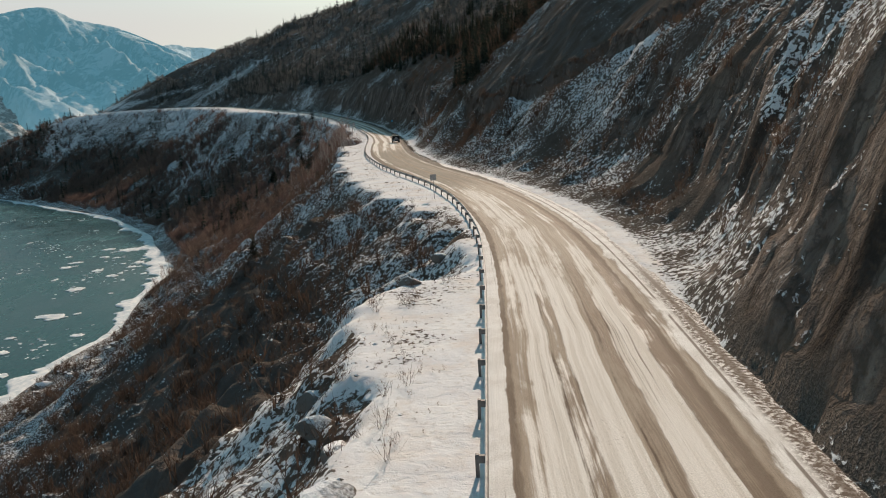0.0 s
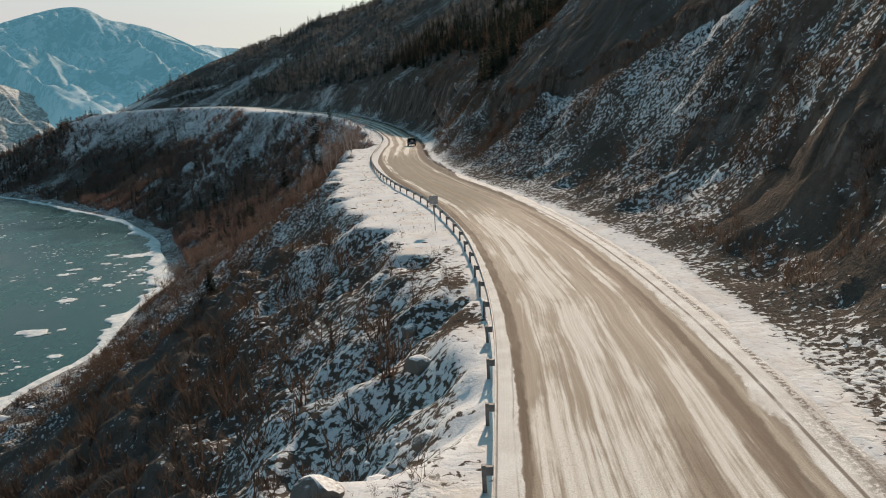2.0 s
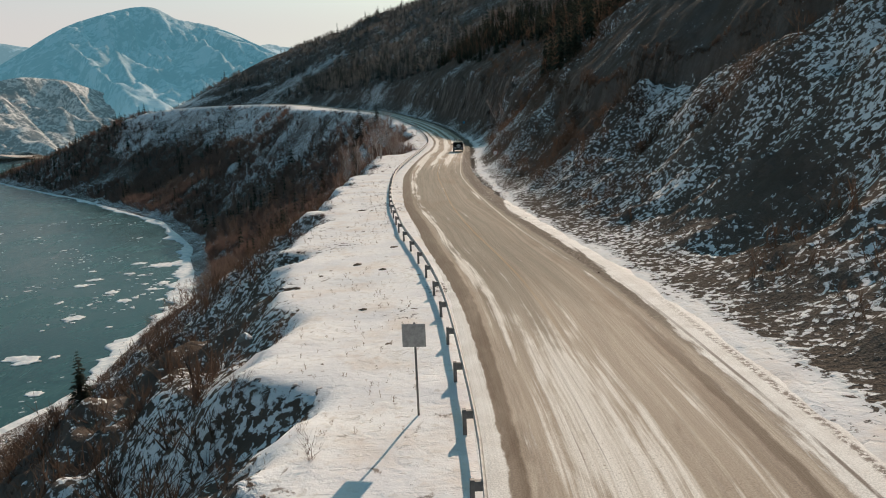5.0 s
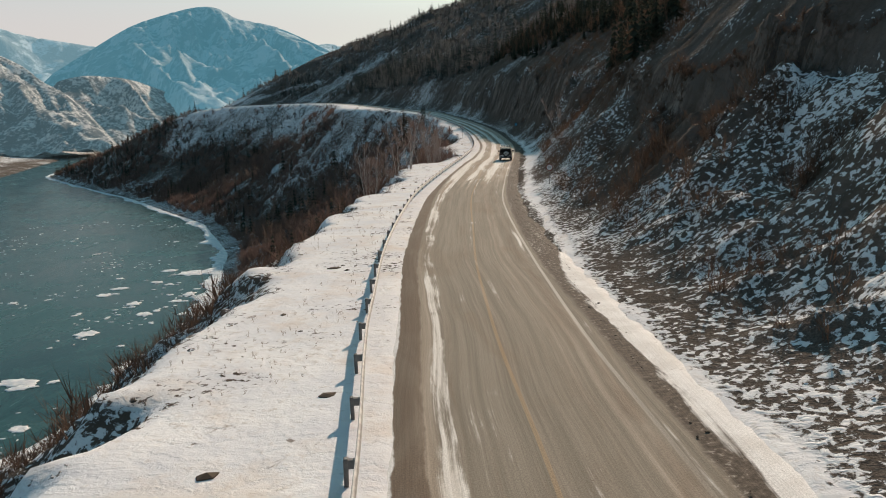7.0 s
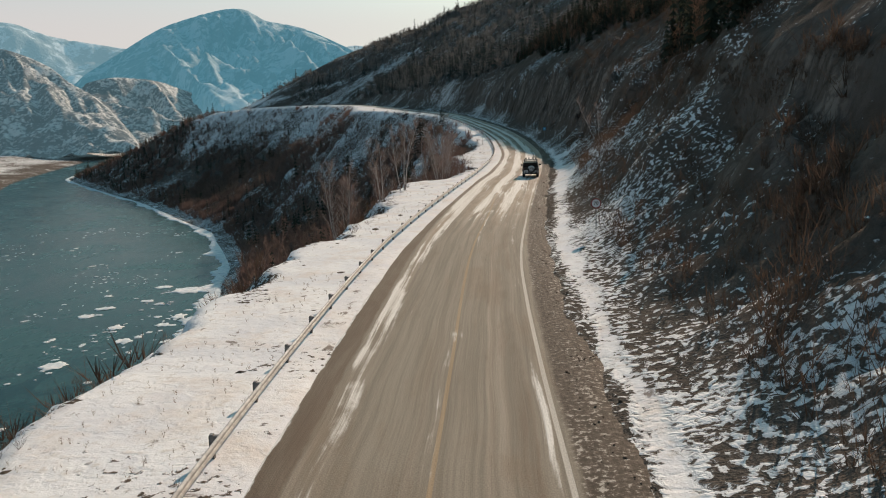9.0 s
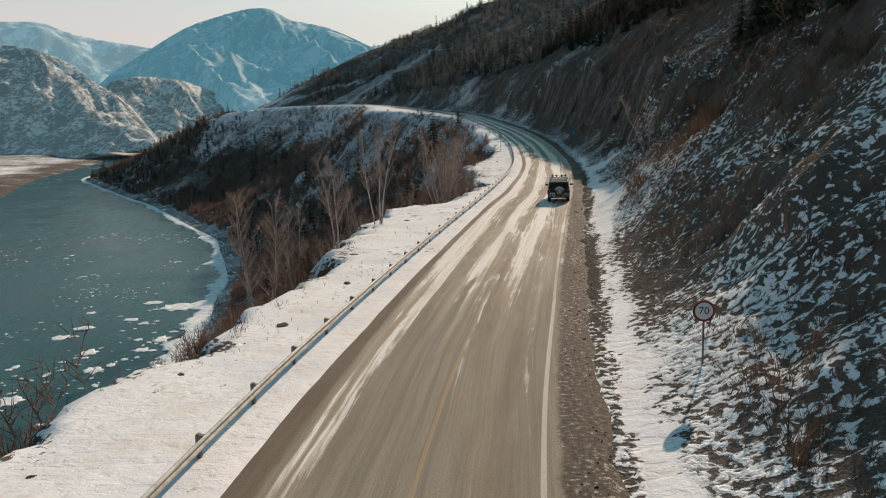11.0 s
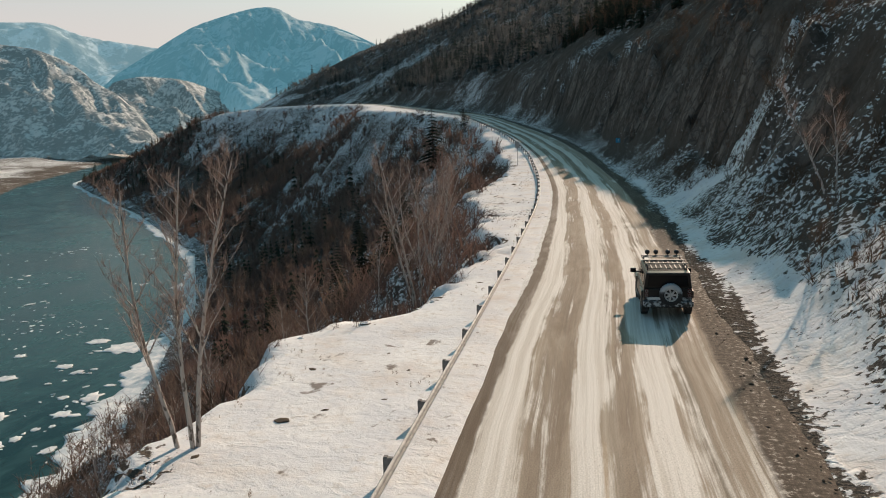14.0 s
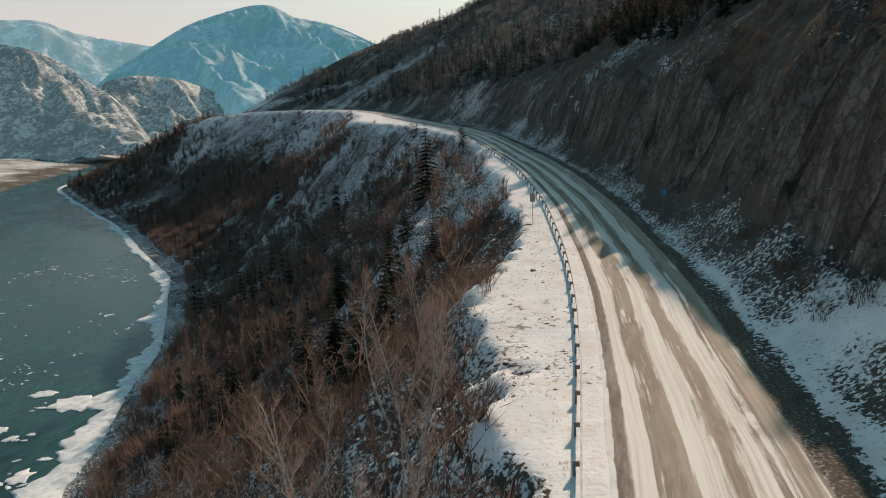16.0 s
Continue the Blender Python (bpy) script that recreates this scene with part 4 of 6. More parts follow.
def twig_shape(count, spread, width, seed, lean=0.0):
    """A leafless clump: thin tapering blades that fork once, about 1 high."""
    r = np.random.default_rng(seed)
    tris = []
    for _ in range(count):
        a, h = r.uniform(0, 6.283), r.uniform(0.55, 1.0)
        out = spread * r.uniform(0.15, 1.0)
        b = np.array([r.normal(0, 0.10 * spread), r.normal(0, 0.10 * spread), -0.12])
        tip = np.array([math.cos(a) * out, math.sin(a) * out, h])
        mid = b * 0.5 + tip * 0.5 + r.normal(0, 0.05, 3)
        w = np.array([-math.sin(a + r.normal(0, 0.9)), math.cos(a), 0]) * width
        tris.append((b - w, b + w, mid + w * 0.5)), tris.append((mid - w * 0.6, mid + w * 0.6, tip))
        for _k in range(2):
            off = r.normal(0, 0.22 * spread, 3) + (0, 0, 0.12)
            tris.append((mid - w * 0.45, mid + w * 0.45, mid + (tip - mid) * 0.6 + off))
    return np.array(tris)


def tree_shape(seed, limbs=8, twigs=3, width=0.010):
    """A small leafless tree about 1 high: a bent stem, limbs that rise outwards, a few twigs on each."""
    r = np.random.default_rng(seed)
    tris = []

    def blade(a, b, w):
        side = np.cross(b - a, r.normal(0, 1, 3))
        side = side / (np.linalg.norm(side) + 1e-6) * w
        tris.append((a - side, a + side, b))
    bend = r.normal(0, 0.06, 3) * (1, 1, 0)
    stem = [np.array([0, 0, -0.08]), np.array([0, 0, 0.45]) + bend, np.array([0, 0, 0.95]) + r.normal(0, 0.07, 3) * (1, 1, 0)]
    blade(stem[0], stem[1] * 1.15, width * 1.3), blade(stem[1], stem[2], width)
    for _ in range(limbs):
        k = r.uniform(0.22, 0.9)
        root = stem[0] + (stem[1] - stem[0]) * k * 2 if k < 0.5 else stem[1] + (stem[2] - stem[1]) * (k * 2 - 1)
        a, l = r.uniform(0, 6.283), (0.42 - 0.30 * k) * r.uniform(0.6, 1.2)
        tip = root + np.array([math.cos(a) * 0.75, math.sin(a) * 0.75, 0.75]) * l
        blade(root, tip, width * 0.7)
        for _j in range(twigs):
            q = root + (tip - root) * r.uniform(0.3, 0.9)
            blade(q, q + r.normal(0, 0.10, 3) + (0, 0, 0.10), width * 0.55)
    return np.array(tris)


def fir_shape(seed, tiers=8, arms=8):
    """A slim conifer about 1 high: tiers of drooping, uneven boughs on a trunk."""
    r = np.random.default_rng(seed)
    tris = []
    for k in range(3):
        a, b = 2.1 * k, 2.1 * (k + 1)
        tris.append(((0.018 * math.cos(a), 0.018 * math.sin(a), -0.05), (0.018 * math.cos(b), 0.018 * math.sin(b), -0.05), (0, 0, 0.9)))
    for t in range(tiers):
        z = 0.10 + 0.84 * t / tiers
        rad = 0.20 * (1 - z) ** 0.8 + 0.012
        for j in range(arms):
            if r.random() < 0.12:
                continue
            a = 6.283 * (j + r.uniform(-0.35, 0.35)) / arms + t
            l = rad * r.uniform(0.55, 1.2)
            d = np.array([math.cos(a), math.sin(a), 0])
            s = np.array([-math.sin(a), math.cos(a), 0]) * l * 0.36
            root = np.array([0, 0, z + 0.07 * r.uniform(0.6, 1.2)])
            tip = d * l + (0, 0, z - 0.35 * l)
            m = d * l * 0.55 + (0, 0, z + 0.01)
            tris.append((root, m - s, tip)), tris.append((root, tip, m + s))
    return np.array(tris)


def stone_shape(seed):
    r = np.random.default_rng(seed)
    bm = bmesh.new()
    bmesh.ops.create_icosphere(bm, subdivisions=1, radius=0.5)
    for v in bm.verts:
        v.co = Vector((v.co.x * 1.2, v.co.y * 0.9, v.co.z * 0.75)) * r.uniform(0.7, 1.25)
    tris = np.array([[tuple(v.co) for v in f.verts] for f in bm.faces])
    bm.free()
    return tris


def on_land(x, y, sink=0.0):
    z = land(x, y)[0]
    lat, idx = nearest(ROAD, x, y)
    road_z = np.interp(idx, np.arange(len(ROAD)), ROAD[:, 2])
    z = np.where((lat > -4.5) & (lat < 5.5), np.maximum(z, road_z + 0.04), z)
    return np.stack([x, y, z - sink], -1)


def along_road(n, y0, y1, d0, d1, power=1.0):
    """Random places beside the road: at y0 to y1 along, d0 to d1 metres off the centre (negative: river side)."""
    yy = rng.uniform(y0, y1, n)
    i = np.interp(yy, ROAD[:, 1], np.arange(len(ROAD)))
    k = np.clip(i.astype(int), 0, len(ROAD) - 2)
    p = ROAD[k, :2] + (i - k)[:, None] * (ROAD[k + 1, :2] - ROAD[k, :2])
    _, right = frame_at(ROAD)
    d = d0 + (d1 - d0) * rng.uniform(0, 1, n) ** power
    q = p + right[k] * d[:, None]
    return q[:, 0], q[:, 1]


def keep_bank(x, y, clump, level, shelf_gap=0.6, shore_gap=4.0):
    """Places on the river-side slope, in clumps."""
    lat, idx = nearest(ROAD, x, y)
    near, _ = nearest(NEAR_LINE, x, y)
    yy = np.interp(idx, np.arange(len(ROAD)), ROAD[:, 1])
    shelf = np.interp(yy, SHELF_Y, SHELF_W)
    m = (lat < -shelf - shelf_gap) & (near > shore_gap) & (fbm(x, y, clump, 71, 3) > level)
    return x[m], y[m]


def make_growth():
    shrubs = [twig_shape(11, 0.95, 0.032, 100 + k) for k in range(6)]
    x, y = keep_bank(*along_road(14300, -5, 345, -7.5, -100, 0.8), 9, -0.18, 2.0)
    scatter("hillside_shrubs", shrubs, on_land(x, y), rng.uniform(1.0, 2.35, len(x)), M_SHRUB, "dense leafless brown shrubs on the river slope", "shrubs")
    x, y = keep_bank(*along_road(3600, 0, 340, -5, -36, 1.2), 14, -0.05, -0.7)
    fuzz = [twig_shape(17, 1.1, 0.013, 130 + k) for k in range(5)]
    scatter("rusty_shrubs", fuzz, on_land(x, y), rng.uniform(0.35, 1.1, len(x)), M_RUST, "rust-brown dry shrubs along the edge of the shelf", "shrubs")
    x, y = keep_bank(*along_road(2600, 214, 345, -8, -62, 1.0), 12, -0.35, 0.5, 8)
    scatter("bend_shrubs", shrubs, on_land(x, y), rng.uniform(1.0, 2.8, len(x)), M_MAROON, "dark maroon leafless shrubs below the bend", "shrubs")
    # hill side: low scrub on the scree, more above
    scrub = [twig_shape(16, 1.1, 0.017, 150 + k) for k in range(6)]
    x, y = along_road(6200, 0, 340, 9, 50, 1.1)
    m = fbm(x, y, 10, 73, 3) > 0.16 - 0.40 * ((y > 135) & (y < 260))
    lat, idx = nearest(ROAD, x, y)
    yy = np.interp(idx, np.arange(len(ROAD)), ROAD[:, 1])
    m = m & ~((yy > 90) & (yy < 180) & (lat > np.interp(yy, LIP_Y, LIP_D) + 0.5))      # open grass above the lip
    scatter("hill_scrub", scrub, on_land(x[m], y[m]), rng.uniform(0.6, 1.9, m.sum()), M_DIM, "dark leafless scrub on the steep hillside", "shrubs")
    # brush that hangs over the lip of the cut
    x0, y0 = along_road(1500, 86, 236, 0, 0)
    d = np.interp(y0, LIP_Y, LIP_D) + rng.normal(0.0, 0.18, 1500)
    i = np.clip(np.interp(y0, ROAD[:, 1], np.arange(len(ROAD))).astype(int), 0, len(ROAD) - 2)
    _, right = frame_at(ROAD)
    x, y = x0 + right[i, 0] * d, y0 + right[i, 1] * d
    scatter("lip_scrub", shrubs, on_land(x, y), rng.uniform(0.2, 0.55, 1500), M_SHRUB, "dark brush hanging over the lip of the road cut", "shrubs")
    # far slopes: bare woods and conifers
    bare = [tree_shape(200 + k, 9, 3, 0.012) for k in range(6)]
    x, y = keep_bank(*along_road(6500, 230, 800, -10, -170, 0.8), 30, -0.25, 2, 9)
    lat, _ = nearest(ROAD, x, y)
    m = (y > 215 + 0.6 * (x + 20)) & ((y < 430) | (lat < -38))
    scatter("bare_woods", bare, on_land(x[m], y[m]), rng.uniform(4.0, 8.5, m.sum()), M_BARE, "leafless grey-brown woods on the headland", "woods")
    fine = [tree_shape(230 + k, 10, 4, 0.011) for k in range(6)]
    x, y = keep_bank(*along_road(1500, 170, 330, -8, -60, 0.8), 12, -0.05, 1.0, 8)
    scatter("birch_thicket", fine, on_land(x, y), rng.uniform(1.6, 4.6, len(x)), M_THICKET, "pinkish-brown leafless thicket on the steep bank", "thicket")
    brush = [twig_shape(13, 0.8, 0.045, 250 + k) for k in range(5)]
    x, y = keep_bank(*along_road(17000, 330, 830, -9, -190, 0.75), 26, -0.45, 3, 9)
    lat, idx = nearest(ROAD, x, y)
    yy = np.interp(idx, np.arange(len(ROAD)), ROAD[:, 1])
    open_snow = ((yy > 545) & (yy < 780) & (lat > -38)) | ((yy > 435) & (yy < 515) & (lat > -36)) | ((yy < 430) & (lat > -45) & (rng.random(len(x)) < 0.6))
    m = (land(x, y)[1] < 0.39) | (rng.random(len(x)) < 0.11) | ~open_snow
    x, y = x[m], y[m]
    scatter("headland_brush", brush, on_land(x, y), rng.uniform(2.2, 5.0, len(x)), M_HEAD, "dense dark leafless brush on the river headland", "brush")
    x, y = keep_bank(*along_road(1700, 430, 780, -9, -40), 8, -0.35, 0.5, 9)
    scatter("headland_scrub", shrubs, on_land(x, y), rng.uniform(0.9, 2.2, len(x)), M_SHRUB, "dark leafless scrub dotting the snowy headland slope", "shrubs")
    firs = [fir_shape(300 + k) for k in range(6)]
    small = [fir_shape(320 + k, 6, 6) for k in range(6)]
    x, y = keep_bank(*along_road(2300, 330, 870, -20, -200, 0.7), 34, -0.05, 18, 12)
    scatter("headland_conifers", small, on_land(x, y), rng.gamma(7.0, 0.75, len(x)) + 2.0, M_NEEDLE, "dark conifers covering the river headland", "conifers")
    # the wooded point, down to the water
    x, y = along_road(1500, 796, 962, 26, -170)
    near, _ = nearest(NEAR_LINE, x, y)
    m = near > 7
    scatter("point_conifers", small, on_land(x[m], y[m]), rng.gamma(7.0, 0.7, m.sum()) + 2.5, M_NEEDLE, "dark conifers down to the tip of the headland", "conifers")
    x, y = along_road(4200, 796, 962, 26, -170)
    near, _ = nearest(NEAR_LINE, x, y)
    m = near > 7
    scatter("point_brush", brush, on_land(x[m], y[m]), rng.uniform(2.5, 5.5, m.sum()), M_HEAD, "dark leafless brush between the conifers of the headland", "brush")
    x, y = rng.uniform(-340, 100, 14000), rng.uniform(150, 900, 14000)
    lat, _ = nearest(ROAD, x, y)
    m = (lat > 38) & (fbm(x, y, 60, 75, 3) > -0.25) & ((y > 215 + 0.15 * x) | (rng.random(len(x)) < 0.03))
    x, y = x[m], y[m]
    half = int(len(x) * 0.18)
    scatter("hill_conifers", small, on_land(x[:half], y[:half]), rng.gamma(6, 0.85, half) + 1.5, M_HAZED_FIR, "dark conifers scattered over the high hillside", "conifers")
    scatter("hill_bare_woods", brush, on_land(x[half:], y[half:]), rng.uniform(2.2, 5, len(x) - half), M_BRUSH, "leafless brown woods on the high hillside", "woods")
    x, y = along_road(2100, 425, 760, 12, 42, 0.8)
    lat, _ = nearest(ROAD, x, y)
    m = (land(x, y)[1] < 0.30) & (lat > np.interp(y, [425, 470, 520, 600, 700], [24, 20, 15, 14, 12]))
    x, y = x[m], y[m]
    half = int(len(x) * 0.3)
    scatter("far_cut_conifers", small, on_land(x[:half], y[:half]), rng.gamma(6, 0.75, half) + 1.5, M_HAZED_FIR, "dark conifers on the slope beyond the rock cut", "conifers")
    scatter("far_cut_woods", brush, on_land(x[half:], y[half:]), rng.uniform(1.8, 4.2, len(x) - half), M_BRUSH, "leafless woods on the slope beyond the rock cut", "woods")
    x, y = along_road(260, 265, 430, 31, 48)
    scatter("clifftop_conifers", firs, on_land(x, y), rng.uniform(3, 6.5, len(x)), M_NEEDLE, "dark conifers along the top of the rock cut", "conifers")
    # dark woods over the cut, shrub clumps on the scree
    x, y = along_road(3300, 186, 430, 17, 60, 1.2)
    lat, _ = nearest(ROAD, x, y)
    m = (fbm(x, y, 16, 91, 3) > -0.1) & (lat > np.interp(y, [186, 205, 240, 256, 330, 350], [24, 20, 22, 28, 28, 23]))
    x, y = x[m], y[m]
    half = int(len(x) * 0.42)
    scatter("cut_top_conifers", firs, on_land(x[:half], y[:half]), rng.gamma(6, 0.6, half) + 2.0, M_NEEDLE, "dark conifers crowding the slope above the cut", "conifers")
    scatter("cut_top_woods", bare, on_land(x[half:], y[half:]), rng.uniform(2.5, 6.0, len(x) - half), M_DIM, "leafless dark woods above the road cut", "woods")
    clump = [(62, 15.5, 26, 2.2), (76, 16, 34, 2.6), (74, 21, 30, 2.6), (88, 21.5, 20, 2.0), (120, 17.5, 20, 1.4), (127, 15.8, 16, 1.1), (131, 17.6, 24, 1.5), (137, 18.5, 26, 1.6),
             (144, 17, 26, 1.6), (150, 14.5, 40, 1.5), (154, 15.5, 40, 1.5), (161, 17.5, 30, 2.0), (222, 15.5, 40, 2.4), (230, 17.5, 40, 2.4), (213, 16, 26, 1.8)]
    px, py = [], []
    for yy, d, n, r in clump:
        i = int(np.interp(yy, ROAD[:, 1], np.arange(len(ROAD))))
        px.extend(ROAD[i, 0] + right[i, 0] * d + rng.normal(0, r * 0.55, n)), py.extend(ROAD[i, 1] + right[i, 1] * d + rng.normal(0, r * 0.8, n))
    x, y = np.array(px), np.array(py)
    scatter("scree_bushes", shrubs, on_land(x, y), rng.uniform(0.5, 1.5, len(x)), M_SHRUB, "dark brown leafless bushes on the scree", "shrubs")
    # stones
    stones = [stone_shape(400 + k) for k in range(6)]
    x, y = along_road(5500, 0, 330, 7.6, 27, 1.4)
    m = (y < 170) | (rng.random(len(x)) < 0.5)
    x, y = x[m], y[m]
    scatter("scree_stones", stones, on_land(x, y, 0.03), rng.gamma(2.0, 0.04, len(x)) + 0.05, M_STONE, "snow-dusted loose stones on the road cut", "stones", squash=rng.uniform(0.5, 1.0, len(x)))
    x, y = keep_bank(*along_road(3200, 0, 340, -7, -26, 1.0), 8, -0.2, -0.8)
    scatter("bank_stones", stones, on_land(x, y, 0.03), rng.gamma(2.0, 0.085, len(x)) + 0.07, M_STONE, "grey stones on the slope below the shelf", "stones", squash=rng.uniform(0.5, 1.0, len(x)))
    k = rng.uniform(8, len(NEAR_LINE) - 20, 5000)
    i = k.astype(int)
    p = NEAR_LINE[i] + (k - i)[:, None] * (NEAR_LINE[i + 1] - NEAR_LINE[i])
    _, right = frame_at(NEAR_LINE)
    p = p + right[i] * rng.uniform(0, 22, 5000)[:, None]
    m = (p[:, 1] > 100) & (p[:, 1] < 760)
    scatter("shore_boulders", stones, on_land(p[m, 0], p[m, 1], 0.1), rng.gamma(2.0, 0.45, m.sum()) + 0.3, M_STONE, "grey boulders along the river shore", "boulders", squash=rng.uniform(0.5, 1.0, m.sum()))
    x, y = along_road(2600, 98, 330, 3.4, 6.2)
    lat, _ = nearest(ROAD, x, y)
    m = (lat > np.interp(y, [98, 140, 200], [3.5, 4.1, 4.4])) & (lat < np.interp(y, [98, 115, 128, 140, 200], [3.6, 4.5, 4.7, 5.8, 6.1]))
    x, y = x[m], y[m]
    scatter("verge_gravel", stones, on_land(x, y), rng.gamma(2.0, 0.018, len(x)) + 0.025, M_CLOD, "loose gravel and frozen clods on the road verge", "gravel", squash=rng.uniform(0.5, 1.0, len(x)))
    x, y = along_road(150, 10, 330, -6.2, -13)
    lat, idx = nearest(ROAD, x, y)
    m = -lat < np.interp(np.interp(idx, np.arange(len(ROAD)), ROAD[:, 1]), SHELF_Y, SHELF_W) - 0.3
    x, y = x[m], y[m]
    scatter("shelf_stones", stones, on_land(x, y, 0.02), rng.gamma(2.0, 0.10, len(x)) + 0.10, M_CLOD, "dark stones lying on the snowy shelf", "stones", squash=rng.uniform(0.4, 0.7, len(x)))
    # dry grass in the snow of the shelf
    tuft = [twig_shape(9, 0.5, 0.018, 500 + k) for k in range(4)]
    x, y = along_road(4200, 0, 330, -5.8, -14)
    lat, idx = nearest(ROAD, x, y)
    shelf = np.interp(np.interp(idx, np.arange(len(ROAD)), ROAD[:, 1]), SHELF_Y, SHELF_W)
    m = (-lat < shelf + 1.5) & (fbm(x, y, 6, 79, 3) > 0.0)
    scatter("dry_grass", tuft, on_land(x[m], y[m]), rng.uniform(0.08, 0.26, m.sum()), M_GRASS, "dry yellow grass poking through the shelf snow", "grass")


make_growth()


# ---- things ----
def part(name, bm, material, parent=None, label="", smooth=False):
    """One mesh object out of a bmesh, under a thing or a part."""
    me = bpy.data.meshes.new(name)
    bm.to_mesh(me)
    bm.free()
    for p in me.polygons:
        p.use_smooth = smooth
    me.materials.append(material)
    ob = new(name, me)
    if parent:
        ob.parent = parent
    if label:
        tagged(ob, label)
    return ob


def bm_box(size, at=(0, 0, 0), bevel=0.0, bm=None, segments=2, turn=None):
    own = bmesh.new()
    bmesh.ops.create_cube(own, size=1.0)
    bmesh.ops.scale(own, vec=size, verts=own.verts)
    if bevel:
        bmesh.ops.bevel(own, geom=own.edges[:], offset=bevel, segments=segments, affect="EDGES", profile=0.6)
    if turn is not None:
        bmesh.ops.transform(own, matrix=turn, verts=own.verts)
    bmesh.ops.translate(own, vec=at, verts=own.verts)
    return joined(bm, own)


def joined(bm, own):
    if bm is None:
        return own
    me = bpy.data.meshes.new("tmp")
    own.to_mesh(me)
    own.free()
    bm.from_mesh(me)
    bpy.data.meshes.remove(me)
    return bm


def bm_tube(a, b, r0, r1=None, sides=10, bm=None, caps=True):
    a, b = Vector(a), Vector(b)
    own = bmesh.new()
    bmesh.ops.create_cone(own, cap_ends=caps, segments=sides, radius1=r0, radius2=r0 if r1 is None else r1, depth=(b - a).length)
    q = (b - a).to_track_quat("Z", "Y").to_matrix().to_4x4()
    bmesh.ops.transform(own, matrix=Matrix.Translation((a + b) / 2) @ q, verts=own.verts)
    return joined(bm, own)


def bm_lathe(profile, sides=28, axis="Y", bm=None):
    """A ring turned round the axis; profile: (radius, along) pairs, closed."""
    own = bmesh.new()
    rings = []
    for k in range(sides):
        c, s = math.cos(6.28319 * k / sides), math.sin(6.28319 * k / sides)
        rings.append([own.verts.new((r * c, h, r * s) if axis == "Y" else (h, r * c, r * s)) for r, h in profile])
    for k in range(sides):
        a, b = rings[k], rings[(k + 1) % sides]
        for i in range(len(profile)):
            j = (i + 1) % len(profile)
            own.faces.new((a[i], a[j], b[j], b[i]))
    bmesh.ops.remove_doubles(own, verts=own.verts, dist=1e-5)
    bmesh.ops.recalc_face_normals(own, faces=own.faces)
    return joined(bm, own)


def galvanised():
    g = Graph("galvanised_steel")
    p = g.place()
    n, f = g.noise(p, 3.0, 4), g.noise(p, 26, 3)
    col = g.mix(g.step(n, 0.3, 0.7), (0.27, 0.275, 0.27), (0.43, 0.43, 0.42))
    col = g.mix(g.step(f, 0.6, 0.8, 0, 0.5), col, (0.24, 0.19, 0.15))
    return g.done(col, g.step(f, 0.2, 0.8, 0.6, 0.85), 0.1, f, 0.2, 0.01)


M_STEEL = galvanised()
M_POST = simple("weathered_post", (0.17, 0.165, 0.16), 0.7, 0.2)
M_SIGNBACK = simple("bare_sign_back", (0.36, 0.36, 0.355), 0.55, 0.3)

RAIL_Y, RAIL_D = [-60, 80, 95, 118, 700], [-4.25, -4.25, -4.6, -5.35, -5.4]


def rail_line(step, y0, y1):
    line = smooth_line(CENTRE[:36], 1.0)
    line = line[(line[:, 1] > y0 - 2) & (line[:, 1] < y1 + 2)]
    _, right = frame_at(line)
    off = np.interp(line[:, 1], RAIL_Y, RAIL_D)
    pts = line.copy()
    pts[:, :2] += right * off[:, None]
    s = np.r_[0, np.cumsum(np.hypot(*np.diff(pts[:, :2], axis=0).T))]
    t = np.arange(0, s[-1], step)
    return np.stack([np.interp(t, s, pts[:, k]) for k in range(3)], -1)


def make_guard_rail():
    rail = tagged(new("guard_rail"), "galvanised steel guard rail on short posts beside the road", "guard rail")
    pts = rail_line(2.0, -25, 545)
    ahead, right = frame_at(pts)
    prof = [(0.0, 0.44), (0.05, 0.47), (0.075, 0.52), (0.02, 0.57), (0.0, 0.595), (0.02, 0.62), (0.075, 0.67), (0.05, 0.72), (0.0, 0.75),
            (-0.012, 0.745), (0.035, 0.71), (0.06, 0.67), (0.005, 0.615), (-0.015, 0.595), (0.005, 0.575), (0.06, 0.52), (0.035, 0.48), (-0.012, 0.445)]
    k = len(prof)
    v = np.zeros((len(pts), k, 3))
    for j, (d, h) in enumerate(prof):
        v[:, j, :2] = pts[:, :2] + right * d
        v[:, j, 2] = pts[:, 2] + h
    i = np.arange(len(pts) - 1)[:, None] * k
    j = np.arange(k)[None]
    q = np.stack([i + j, i + (j + 1) % k, i + k + (j + 1) % k, i + k + j], -1).reshape(-1, 4)
    mesh_object("beam", v.reshape(-1, 3), q, M_STEEL, parent=rail)
    bm = bm_box((0.10, 0.14, 1.25), (0, 0, 0.10), 0.012)
    bm = bm_box((0.012, 0.17, 1.2), (-0.05, 0, 0.1), 0.0, bm)
    bm = bm_box((0.20, 0.13, 0.22), (0.13, 0, 0.58), 0.012, bm)
    first = part("post", bm, M_POST, rail)
    posts = rail_line(4.0, -25, 545)
    ahead, right = frame_at(posts)
    for n, p in enumerate(posts):
        o = first if n == 0 else new("post", first.data)
        o.parent = rail
        o.matrix_local = Matrix.LocRotScale(Vector(p) - Vector((*right[n] * 0.24, 0)), Euler((rng.normal(0, 0.02), rng.normal(0, 0.02), math.atan2(right[n][1], right[n][0]))), None)
    return rail


make_guard_rail()


